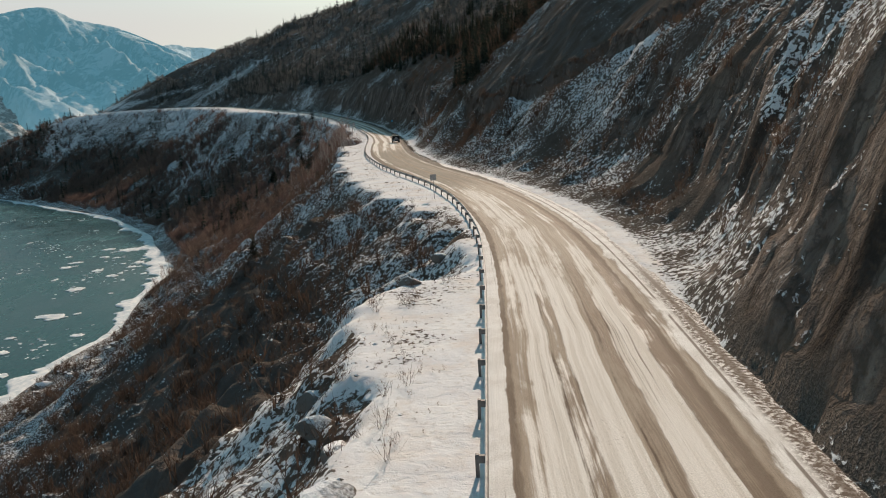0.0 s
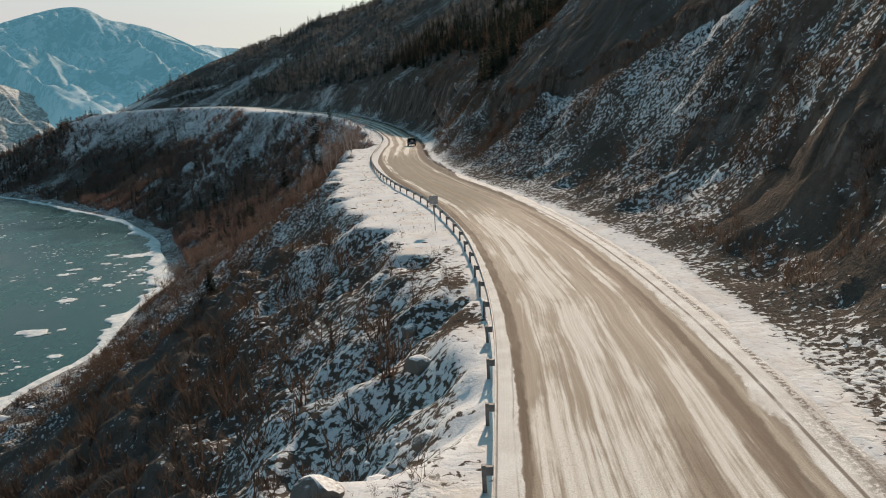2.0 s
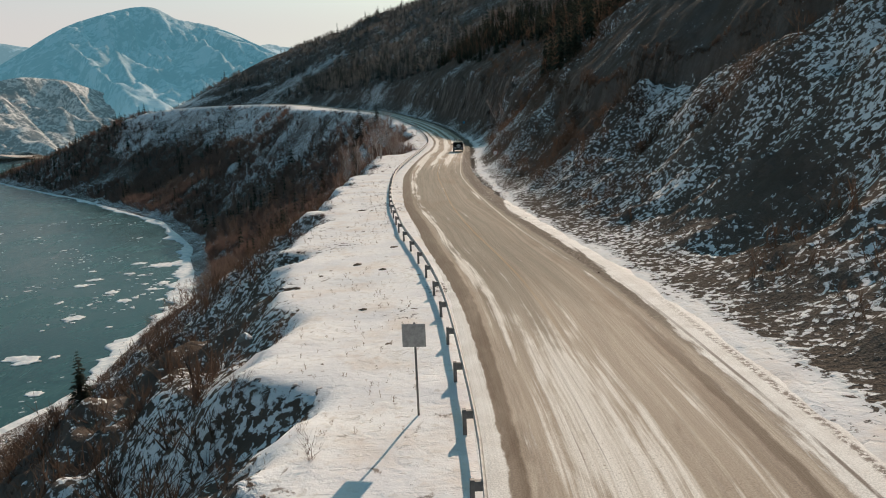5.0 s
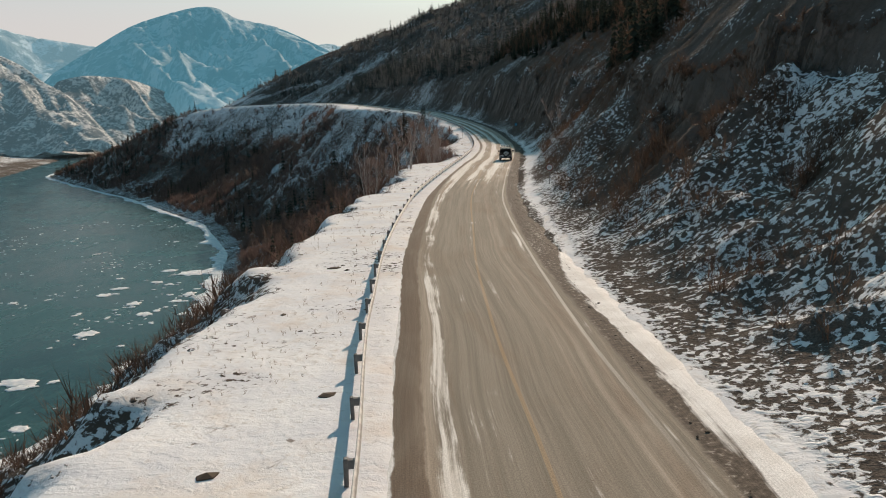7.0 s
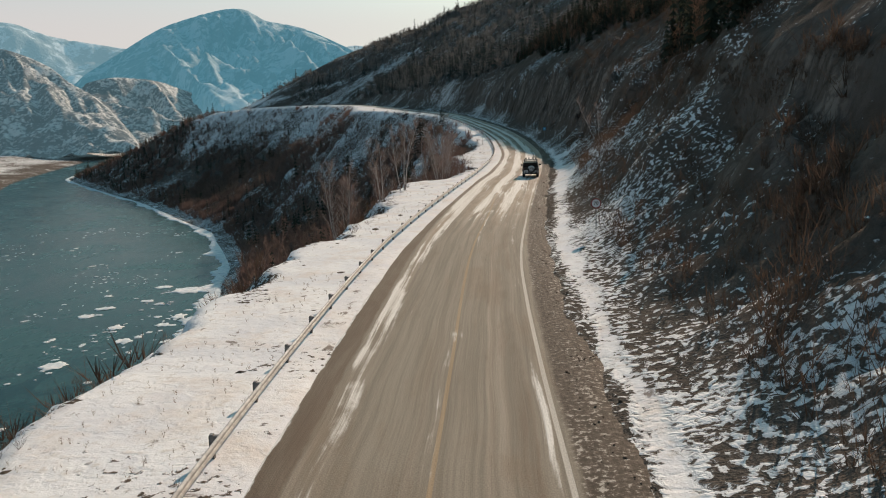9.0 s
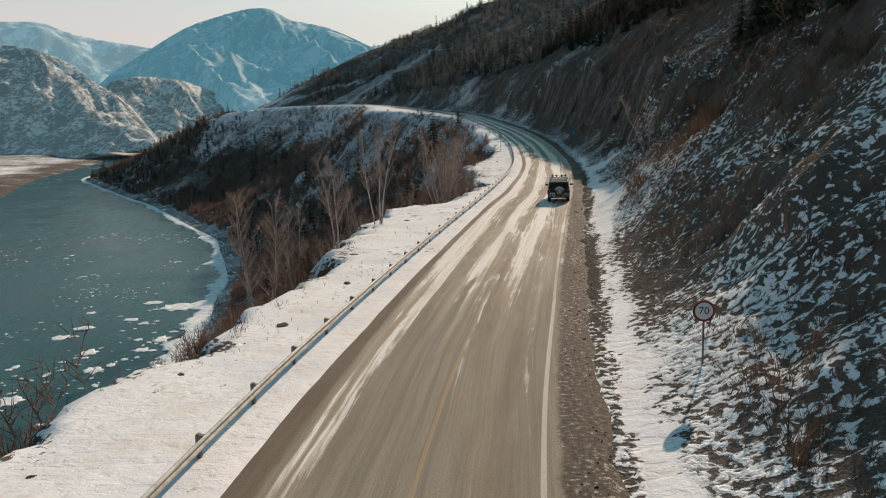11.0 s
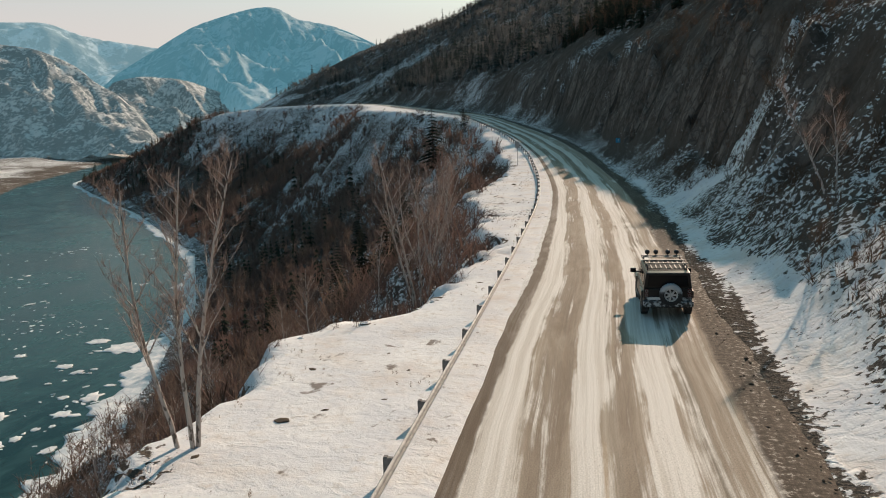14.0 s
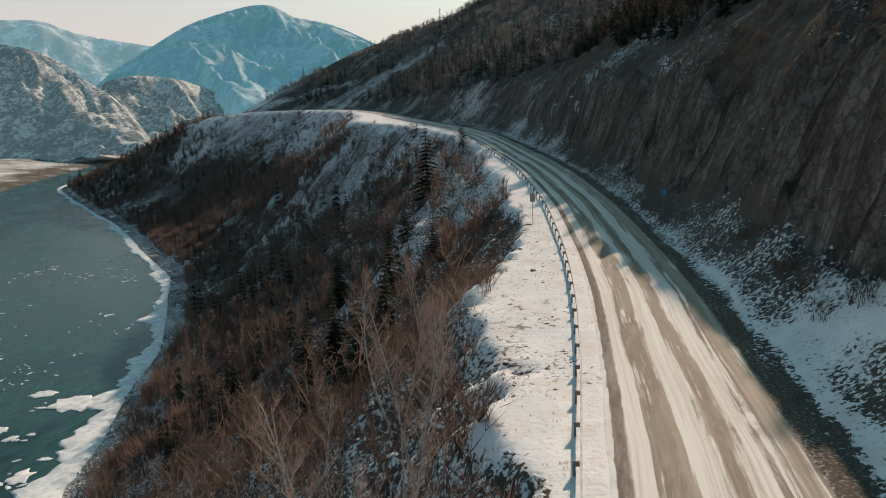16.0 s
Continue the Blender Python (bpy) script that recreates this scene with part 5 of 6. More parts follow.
def ground_z(x, y):
    return float(land(np.array([x]), np.array([y]))[0][0])


def letters(text, size, material, parent, at, turn):
    cu = bpy.data.curves.new("letters", "FONT")
    cu.body, cu.size, cu.align_x, cu.align_y, cu.extrude = text, size, "CENTER", "CENTER", 0.002
    tmp = bpy.data.objects.new("letters", cu)
    me = bpy.data.meshes.new_from_object(tmp)
    bpy.data.objects.remove(tmp)
    me.materials.append(material)
    ob = new("numeral", me)
    ob.parent = parent
    ob.matrix_local = Matrix.Translation(at) @ turn
    return ob


M_WHITE = simple("white_sign_paint", (0.70, 0.71, 0.72), 0.45, 0, 0.06)
M_RED = simple("red_sign_paint", (0.22, 0.03, 0.028), 0.45, 0, 0.15)
M_BLACK = simple("black_paint", (0.02, 0.02, 0.022), 0.5)
M_BLUE = simple("blue_sign_paint", (0.03, 0.26, 0.42), 0.45, 0, 0.1)


def sign_post(thing, x, y, top, lean=(0.0, 0.0)):
    z = ground_z(x, y)
    thing.location = (x, y, z)
    part("pole", bm_tube((0, 0, -0.3), (lean[0], lean[1], top - z), 0.032, sides=10), M_POST, thing, smooth=True)
    return top - z


def make_speed_sign():
    sign = tagged(new("speed_sign"), "round white speed limit sign with a red rim on a pole", "road sign")
    h = sign_post(sign, -4.1, 171.6, 2.85)
    face = Matrix.Translation((0, -0.05, h - 0.33)) @ pose(0, 0, 0, 0, 0, 6)
    disc = part("disc", bm_lathe([(0.0, 0.0), (0.33, 0.0), (0.345, 0.012), (0.33, 0.02), (0.0, 0.02)], 40), M_WHITE, sign)
    disc.matrix_local = face
    rim = part("rim", bm_lathe([(0.275, -0.006), (0.345, -0.006), (0.35, 0.005), (0.345, 0.024), (0.335, 0.024), (0.335, 0.002), (0.275, 0.002)], 40), M_RED, disc, "red painted rim")
    letters("70", 0.34, M_BLACK, disc, (0, -0.006, 0), pose(0, 0, 0, 90, 0, 0))
    return sign


def make_plate_sign(name, label, x, y, top, plates, material, turn=0.0):
    sign = tagged(new(name), label, "road sign")
    h = sign_post(sign, x, y, top)
    for dx, dz, w, hh in plates:
        p = part("plate", bm_box((w, 0.02, hh), (0, 0, 0), 0.006), material, sign)
        p.matrix_local = pose(dx, -0.045, h + dz, 0, 0, turn)
        part("bracket", bm_box((w * 0.7, 0.03, 0.035), (0, 0.022, 0), 0.004), M_POST, p)
    return sign


make_speed_sign()
make_plate_sign("warning_sign", "grey back of a square road sign on a thin pole", -5.35, 82.6, 2.75, [(-0.02, -0.36, 0.66, 0.66)], M_SIGNBACK)
make_plate_sign("bend_sign", "grey back of a tall road sign behind the guard rail", -30.6, 309.5, 5.2, [(0, -0.55, 0.6, 1.0)], M_SIGNBACK, 20)
blue = make_plate_sign("blue_sign", "small blue square road sign below the rock face", -15.6, 312.0, 5.2, [(0, -0.35, 0.7, 0.7)], M_BLUE, 12)
bars = bm_box((0.06, 0.012, 0.34), (0.06, -0.018, 0.0))
bars = bm_box((0.16, 0.012, 0.05), (0.02, -0.018, 0.14), 0, bars)
part("symbol", bars, M_WHITE, [c for c in blue.children if c.name.startswith("plate")][0], "white painted symbol")


def make_boulder(seed, x, y, size):
    r = np.random.default_rng(seed)
    bm = bmesh.new()
    bmesh.ops.create_icosphere(bm, subdivisions=3, radius=0.5)
    cuts = [(Vector(r.normal(0, 1, 3)).normalized(), r.uniform(0.26, 0.40)) for _ in range(11)]
    for v in bm.verts:
        for way, at in cuts:                                # flat broken sides
            over = v.co.dot(way) - at
            if over > 0:
                v.co -= way * over * 0.9
        v.co = Vector((v.co.x * 1.25, v.co.y, v.co.z * 0.8)) * (1 + r.normal(0, 0.012))
    ob = part("boulder", bm, M_BOULDER, smooth=False)
    ob.matrix_world = Matrix.LocRotScale((x, y, ground_z(x, y) - 0.02 * size), Euler((r.normal(0, 0.2), r.normal(0, 0.2), r.uniform(0, 6.28))), (size, size, size))
    return tagged(ob, "dark grey angular boulder half sunk in the snowy slope", "boulder", group="boulders at the edge of the shelf")


for n, (along_y, off, size) in enumerate([(17, -8.6, 1.6), (19, -9.8, 1.2), (21.5, -9.0, 1.0), (15, -10.2, 1.9), (24, -10.5, 1.3), (28, -11.5, 1.1), (50, -6.6, 1.0), (55, -7.2, 1.3),
                                          (61, -8.0, 1.0), (44, -8.6, 1.2), (100, -13.6, 1.0), (96, -13.2, 0.9), (128, -13.2, 0.8)]):
    k = int(np.interp(along_y, ROAD[:, 1], np.arange(len(ROAD))))
    side = frame_at(ROAD)[1][k]
    make_boulder(900 + n, ROAD[k, 0] + side[0] * off, ROAD[k, 1] + side[1] * off, size)


# ---- river ice ----
def ice_material():
    g = Graph("river_ice")
    p = g.place()
    n, f = g.noise(p, 0.5, 5), g.noise(p, 4.0, 3)
    col = g.mix(g.step(n, 0.35, 0.65), (0.52, 0.57, 0.60), (0.80, 0.80, 0.79))
    return g.done(col, 0.7, 0, g.math("ADD", n, f), 0.6, 0.15)


M_ICE = ice_material()


def floe_mesh(seed, flat):
    r = np.random.default_rng(seed)
    n = 18
    rad = 0.5 * (1 + 0.28 * np.array([math.sin(2.2 * k + seed) for k in range(n)]) * 0.6 + r.normal(0, 0.10, n))
    bm = bmesh.new()
    rings = []
    for scale, z in ((1.0, -0.05), (1.04, 0.05), (0.9, 0.16), (0.55, 0.20)):
        rings.append([bm.verts.new((rad[k] * scale * math.cos(6.2832 * k / n), rad[k] * scale * math.sin(6.2832 * k / n), z * (1 + r.normal(0, 0.25)))) for k in range(n)])
    for a, b in zip(rings, rings[1:]):
        for k in range(n):
            bm.faces.new((a[k], a[(k + 1) % n], b[(k + 1) % n], b[k]))
    bm.faces.new(rings[-1])
    me = bpy.data.meshes.new("ice_floe")
    bm.to_mesh(me)
    bm.free()
    for p in me.polygons:
        p.use_smooth = True
    me.materials.append(M_ICE)
    return me


def river_point(k, out):
    """A place on the water: at index k of the near shore, out metres from it."""
    i = int(k)
    p = NEAR_LINE[i] + (k - i) * (NEAR_LINE[i + 1] - NEAR_LINE[i])
    d = NEAR_LINE[i + 1] - NEAR_LINE[i]
    d = d / np.linalg.norm(d)
    return p + np.array([-d[1], d[0]]) * out


def make_floes():
    kinds = [floe_mesh(600 + k, 0.2) for k in range(7)]
    big = [(-127, 243, 9, 0), (-136, 283, 6.5, 1), (-131, 305, 5, 2), (-150, 232, 4, 3), (-129, 322, 4, 4), (-142, 318, 5, 5), (-160, 330, 5, 6), (-158, 372, 6, 2)]
    spots = [(x, y, s, kinds[k]) for x, y, s, k in big]
    for _ in range(150):
        p = river_point(rng.uniform(6, 24), rng.uniform(5, 130) if rng.random() < 0.7 else rng.uniform(5, 40))
        spots.append((p[0], p[1], float(rng.gamma(2.0, 0.9) + 0.8), kinds[rng.integers(0, 7)]))
    for _ in range(24):                                   # small pieces drift in strings
        c = river_point(rng.uniform(13, 30), rng.uniform(8, 95))
        for _k in range(5):
            spots.append((c[0] + rng.normal(0, 3.0), c[1] + rng.normal(0, 6.0), float(rng.gamma(2.0, 0.45) + 0.5), kinds[rng.integers(0, 7)]))
    for x, y, s, me in spots:
        ob = new("ice_floe", me)
        a = rng.uniform(0, 6.28)
        ob.matrix_world = Matrix.LocRotScale((x, y, RIVER_Z), Euler((0, 0, a)), (s, s * rng.uniform(0.55, 1.0), min(1.6, 0.6 + s * 0.12)))
        tagged(ob, "white slab of drifting ice on the dark river" if s > 3.5 else "small white ice floe on the dark river", "ice floe", group="ice floes on the river")


def make_ice_bits():
    """Small broken ice, too many to count, drifting in strings."""
    bits = [stone_shape(640 + k) * (1.6, 1.0, 0.35) for k in range(5)]
    at = []
    for _ in range(90):
        c = river_point(rng.uniform(8, 30), rng.uniform(6, 120))
        n = int(rng.integers(6, 16))
        at.append(np.stack([c[0] + rng.normal(0, 4.0, n), c[1] + rng.normal(0, 9.0, n), np.full(n, RIVER_Z)], -1))
    at = np.concatenate(at)
    near, _ = nearest(NEAR_LINE, at[:, 0], at[:, 1])
    at = at[near < -2]
    scatter("ice_bits", bits, at, rng.gamma(2.0, 0.28, len(at)) + 0.25, M_ICE, "small broken ice drifting in strings on the river", "ice")


def make_shore_ice():
    """A ragged white shelf of ice along the near shore."""
    line = smooth_line(NEAR_SHORE[1:20], 1.5)
    _, right = frame_at(line)
    n = len(line)
    w = 4.6 + 5.0 * fbm(line[:, 0], line[:, 1], 34, 83, 2) + 2.4 * fbm(line[:, 0], line[:, 1], 13, 85, 5, 0.6) + 1.9 * fbm(line[:, 0], line[:, 1], 4.5, 89, 3, 0.7)
    w = np.clip(w, 0.3, 15) * np.interp(line[:, 1], [-200, 330, 420, 520, 900], [1.3, 1.3, 0.75, 0.45, 0.5])
    cols = [(-5.0, -0.6), (-1.0, 0.55), (0.2, 0.38), (0.55, 0.34), (0.9, 0.26), (1.0, 0.05), (1.0, -0.3)]
    v = np.zeros((n, len(cols), 3))
    for j, (t, h) in enumerate(cols):
        out = np.where(t < 0, -t * 1.0, -t * w)
        v[:, j, :2] = line[:, :2] + right * (np.full(n, 1.0) * out)[:, None]
        v[:, j, 2] = RIVER_Z + h + 0.12 * fbm(v[:, j, 0], v[:, j, 1], 3, 87, 3) * (h > 0)
    ob = mesh_object("shore_ice", v.reshape(-1, 3), grid_faces(len(cols), n), M_ICE)
    return tagged(ob, "ragged white shelf of ice along the river shore", "shore ice", kind="structure")


make_floes()
make_ice_bits()
make_shore_ice()


# ---- trees that stand alone ----
def birch_bark():
    g = Graph("birch_bark")
    p = g.place()
    n = g.noise(g.scaled(p, (1, 1, 0.35)), 9.0, 3)
    col = g.mix(g.step(n, 0.52, 0.62), (0.46, 0.41, 0.375), (0.13, 0.105, 0.09))
    return g.done(col, 0.85, 0, n, 0.3, 0.02)


M_BIRCH = birch_bark()
M_TWIG = bark_material("birch_twigs", (0.185, 0.135, 0.118), (0.40, 0.30, 0.262))


def tapered(path, r0, r1, sides=6):
    """Vertices and quads of a limb along the points of path."""
    path = np.array(path)
    n = len(path)
    d = np.gradient(path, axis=0)
    d /= np.linalg.norm(d, axis=1)[:, None] + 1e-9
    side = np.cross(d, (0.3, 0.9, 0.1))
    side /= np.linalg.norm(side, axis=1)[:, None] + 1e-9
    up = np.cross(d, side)
    a = np.arange(sides) * 6.28319 / sides
    r = np.linspace(r0, r1, n)[:, None, None]
    v = path[:, None] + r * (np.cos(a)[None, :, None] * side[:, None] + np.sin(a)[None, :, None] * up[:, None])
    i = np.arange(n - 1)[:, None] * sides
    j = np.arange(sides)[None]
    q = np.stack([i + j, i + (j + 1) % sides, i + sides + (j + 1) % sides, i + sides + j], -1).reshape(-1, 4)
    return v.reshape(-1, 3), q


def birch_parts(seed, stems, height, lean):
    """Meshes for a leafless birch: trunk with limbs, and a crown of fine twigs."""
    r = np.random.default_rng(seed)
    wood_v, wood_q, base = [], [], 0
    twigs = []
    for s in range(stems):
        h = height * r.uniform(0.72, 1.0)
        a = r.uniform(0, 6.28)
        tilt = (0.10 + 0.16 * (stems > 1)) * r.uniform(0.3, 1.2)
        foot = np.array([math.cos(a), math.sin(a), 0]) * 0.3 * (stems > 1)
        top = foot + np.array([math.cos(a) * tilt * h + lean * h, math.sin(a) * tilt * h, h])
        bend = r.normal(0, 0.035 * h, 3) * (1, 1, 0)
        t = np.linspace(0, 1, 11)[:, None]
        path = foot + (top - foot) * t + bend * np.sin(t * math.pi) + np.cumsum(r.normal(0, 0.015, (11, 3)), 0) * (1, 1, 0)
        path[0, 2] -= 0.4
        r0 = 0.008 * h + 0.014
        v, q = tapered(path, r0, 0.012, 7)
        wood_v.append(v), wood_q.append(q + base)
        base += len(v)
        for _ in range(int(13 + h)):
            k = r.uniform(0.28, 0.97)
            p0 = foot + (top - foot) * k + bend * math.sin(k * math.pi)
            b = r.uniform(0, 6.28)
            l = h * (0.34 - 0.27 * k) * r.uniform(0.6, 1.2) + 0.3
            way = np.array([math.cos(b) * 0.55, math.sin(b) * 0.55, 0.85])
            p = np.array([p0 + way * l * u + (0, 0, -0.10 * l * u * u) + r.normal(0, 0.03, 3) * (u > 0) for u in np.linspace(0, 1, 5)])
            v, q = tapered(p, r0 * 0.36 * (1.1 - k) + 0.008, 0.004, 4)
            wood_v.append(v), wood_q.append(q + base)
            base += len(v)
            for _j in range(34):
                u = r.uniform(0.2, 1.0)
                q0 = p0 + way * l * u + (0, 0, -0.10 * l * u * u)
                tip = q0 + np.array([r.normal(0, 0.27), r.normal(0, 0.27), r.uniform(0.15, 0.95)]) * (0.35 + 0.25 * l)
                w = np.cross(tip - q0, r.normal(0, 1, 3))
                w = w / (np.linalg.norm(w) + 1e-6) * 0.0065
                twigs.append((q0 - w, q0 + w, tip))
    return np.concatenate(wood_v), np.concatenate(wood_q), np.array(twigs)


def make_birch(seed, x, y, stems, height, lean, label, dz=0.0):
    v, q, tw = birch_parts(seed, stems, height, lean)
    tree = tagged(new("birch_tree"), label, "tree", group="birches beside the road")
    tree.location = (x, y, ground_z(x, y) + dz)
    mesh_object("trunk", v, q, M_BIRCH, parent=tree)
    mesh_object("crown", tw.reshape(-1, 3), np.arange(len(tw) * 3).reshape(-1, 3), M_TWIG, smooth=False, parent=tree)
    return tree


BIRCHES = [(-32.0, 203.0, 2, 8.5, 0.0), (-26.6, 209.3, 3, 8.8, 0.02), (-34.5, 208.0, 1, 8.0, -0.04), (-26.0, 198.0, 2, 7.4, 0.0), (-31.2, 256.5, 4, 11.5, 0.02),
           (-33.6, 261.5, 2, 10, 0.0), (-29.8, 259.2, 2, 9, 0.03), (-27.2, 237.6, 4, 11.5, -0.02), (-29.9, 246.5, 2, 10, 0.0), (-35, 238.5, 1, 9, 0.03),
           (-36.5, 257, 1, 9, 0.0), (-41, 248.5, 2, 8.5, 0.02), (-50, 263.5, 1, 9, 0.0), (-3.5, 235.5, 2, 7.2, -0.16), (-28.3, 189.7, 4, 9.8, 0.0),
           (-31.5, 182.0, 1, 7.0, 0.0), (-38, 222, 2, 9, 0.0), (-34, 214, 1, 8, 0.03), (-31.5, 219, 2, 7.5, -0.03), (-34, 272, 2, 8, 0.0), (-44, 231, 1, 8, 0.0)]
for n, (x, y, stems, height, lean) in enumerate(BIRCHES):
    make_birch(700 + n, x, y, stems, height, lean, "leafless clump of pale birch stems on the slope" if stems > 1 else "leafless pale-barked birch on the slope")


def fir_parts(seed, height):
    r = np.random.default_rng(seed)
    v, q = tapered([(0, 0, -0.4), (0.02, 0, height * 0.5), (0, 0.02, height * 0.98)], 0.016 * height, 0.01, 7)
    tris = []
    for t in range(20):
        z = height * (0.07 + 0.90 * (t / 20) ** 0.95)
        rad = height * (0.20 * (1 - z / height) ** 0.85 + 0.012)
        for j in range(11):
            if r.random() < 0.15:
                continue
            a = r.uniform(0, 6.28)
            l = rad * r.uniform(0.5, 1.15)
            d = np.array([math.cos(a), math.sin(a), 0])
            root, tip = np.array([0, 0, z]), d * l + (0, 0, z - 0.32 * l)
            for _k in range(13):
                u = r.uniform(0.05, 1.0)
                c = root + (tip - root) * u
                o = np.array([-d[1], d[0], 0]) * r.choice([-1, 1]) * l * 0.52 * (1.15 - u) + d * l * 0.18 + (0, 0, r.normal(-0.05, 0.06) * l)
                w = d * l * 0.22
                tris.append((c - w, c + w, c + o))
    return v, q, np.array(tris)


FIR_MESHES = [fir_parts(800 + k, 10.0) for k in range(3)]
FIR_BASE = []
for v, q, tris in FIR_MESHES:
    tree = tagged(new("fir_tree"), "dark green fir on the snowy river slope", "tree", group="firs below the road")
    mesh_object("trunk", v, q, M_SHRUB, parent=tree)
    mesh_object("crown", tris.reshape(-1, 3), np.arange(len(tris) * 3).reshape(-1, 3), M_NEEDLE, smooth=False, parent=tree)
    FIR_BASE.append(tree)
FIRS = [(-63.4, 388, 18.5), (-59.4, 409.5, 7.6), (-59, 316, 14), (-50, 312, 15), (-46, 290, 12), (-55, 330, 12), (-61, 361, 9), (-31.5, 109.5, 4.5), (-65, 320, 12), (-86, 336, 12),
        (-72, 352, 12), (-57, 300, 10), (-78, 318, 11), (-48, 330, 9), (-40, 300, 8), (-68, 372, 10)]
for n, (x, y, h) in enumerate(FIRS):
    m = Matrix.LocRotScale((x, y, ground_z(x, y)), Euler((0, 0, n * 1.3)), (h / 10, h / 10, h / 10))
    if n < 3:
        FIR_BASE[n].matrix_world = m
    else:
        o = copy_thing(FIR_BASE[n % 3], Matrix.LocRotScale((x, y, ground_z(x, y)), Euler((0, 0, n * 1.3)), None))
        o.scale = (h / 10, h / 10, h / 10)


# ---- the off-road car ----
def car_paint():
    g = Graph("dusty_dark_paint")
    p = g.local()
    n, f = g.noise(p, 2.2, 4), g.noise(p, 14, 3)
    z = g.split(p)[2]
    dust = g.math("MULTIPLY", g.step(g.math("ADD", n, g.math("MULTIPLY", f, 0.3)), 0.45, 0.85), g.step(z, 1.3, 0.4, 0.05, 0.55))
    g.bsdf.inputs["Specular IOR Level"].default_value = 0.25
    col = g.mix(dust, (0.008, 0.009, 0.010), (0.085, 0.082, 0.075))
    return g.done(col, g.step(dust, 0, 1, 0.28, 0.75), 0.0, f, 0.1, 0.005)


def snowy_metal():
    g = Graph("frosted_bumper")
    p = g.local()
    n = g.noise(p, 7, 4)
    return g.done(g.mix(g.step(n, 0.46, 0.62), (0.022, 0.024, 0.026), (0.42, 0.45, 0.47)), 0.6, 0.1, n, 0.4, 0.02)


M_CAR, M_BUMPER = car_paint(), snowy_metal()
M_ROOF = simple("frosted_roof_paint", (0.022, 0.024, 0.026), 0.85, 0, 0.8, 4)
M_ROOF.node_tree.nodes["Principled BSDF"].inputs["Specular IOR Level"].default_value = 0.15
M_TYRE = simple("tyre_rubber", (0.018, 0.018, 0.018), 0.85, 0, 0.4, 9)


def frosted_tyre():
    g = Graph("frosted_tyre")
    p = g.local()
    n = g.noise(p, 6, 4)
    up = g.math("ADD", g.split(p)[2], g.math("MULTIPLY", g.math("SUBTRACT", n, 0.5), 0.35))
    return g.done(g.mix(g.step(up, 0.05, 0.22), (0.020, 0.021, 0.022), (0.42, 0.45, 0.47)), 0.8, 0.0, n, 0.3, 0.01)


M_TYRE_FROST = frosted_tyre()
M_RIM = simple("dull_alloy", (0.46, 0.46, 0.46), 0.5, 0.25, 0.25, 9)
M_BAR = simple("bright_bar", (0.15, 0.152, 0.152), 0.6, 0.2, 0.3, 8)
M_DARKBAR = simple("black_tube", (0.03, 0.03, 0.032), 0.5, 0.2)
M_GLASS = simple("tinted_glass", (0.006, 0.008, 0.010), 0.10, 0, 0.2, 3, 0.02)
M_GLASS.node_tree.nodes["Principled BSDF"].inputs["Specular IOR Level"].default_value = 0.18
M_TAIL = simple("tail_lens", (0.075, 0.012, 0.012), 0.25, 0, 0.2)
M_LENS = simple("clear_lens", (0.60, 0.60, 0.58), 0.2, 0, 0.1)


def prism(sections, bevel=0.04):
    """A hull from cross sections: (y, half width bottom, half width top, z bottom, z top)."""
    bm = bmesh.new()
    rings = [[bm.verts.new(c) for c in ((-wb, y, zb), (wb, y, zb), (wt, y, zt), (-wt, y, zt))] for y, wb, wt, zb, zt in sections]
    for a, b in zip(rings, rings[1:]):
        for k in range(4):
            bm.faces.new((a[k], a[(k + 1) % 4], b[(k + 1) % 4], b[k]))
    bm.faces.new(rings[0][::-1]), bm.faces.new(rings[-1])
    bmesh.ops.recalc_face_normals(bm, faces=bm.faces)
    bmesh.ops.bevel(bm, geom=bm.edges[:], offset=bevel, segments=2, affect="EDGES", profile=0.6)
    return bm


def quad_panel(corners, thick=0.015):
    bm = bmesh.new()
    vs = [bm.verts.new(c) for c in corners]
    f = bm.faces.new(vs)
    n = (Vector(corners[1]) - Vector(corners[0])).cross(Vector(corners[3]) - Vector(corners[0])).normalized()
    out = bmesh.ops.extrude_face_region(bm, geom=[f])
    bmesh.ops.translate(bm, vec=n * thick, verts=[v for v in out["geom"] if isinstance(v, bmesh.types.BMVert)])
    bmesh.ops.recalc_face_normals(bm, faces=bm.faces)
    return bm


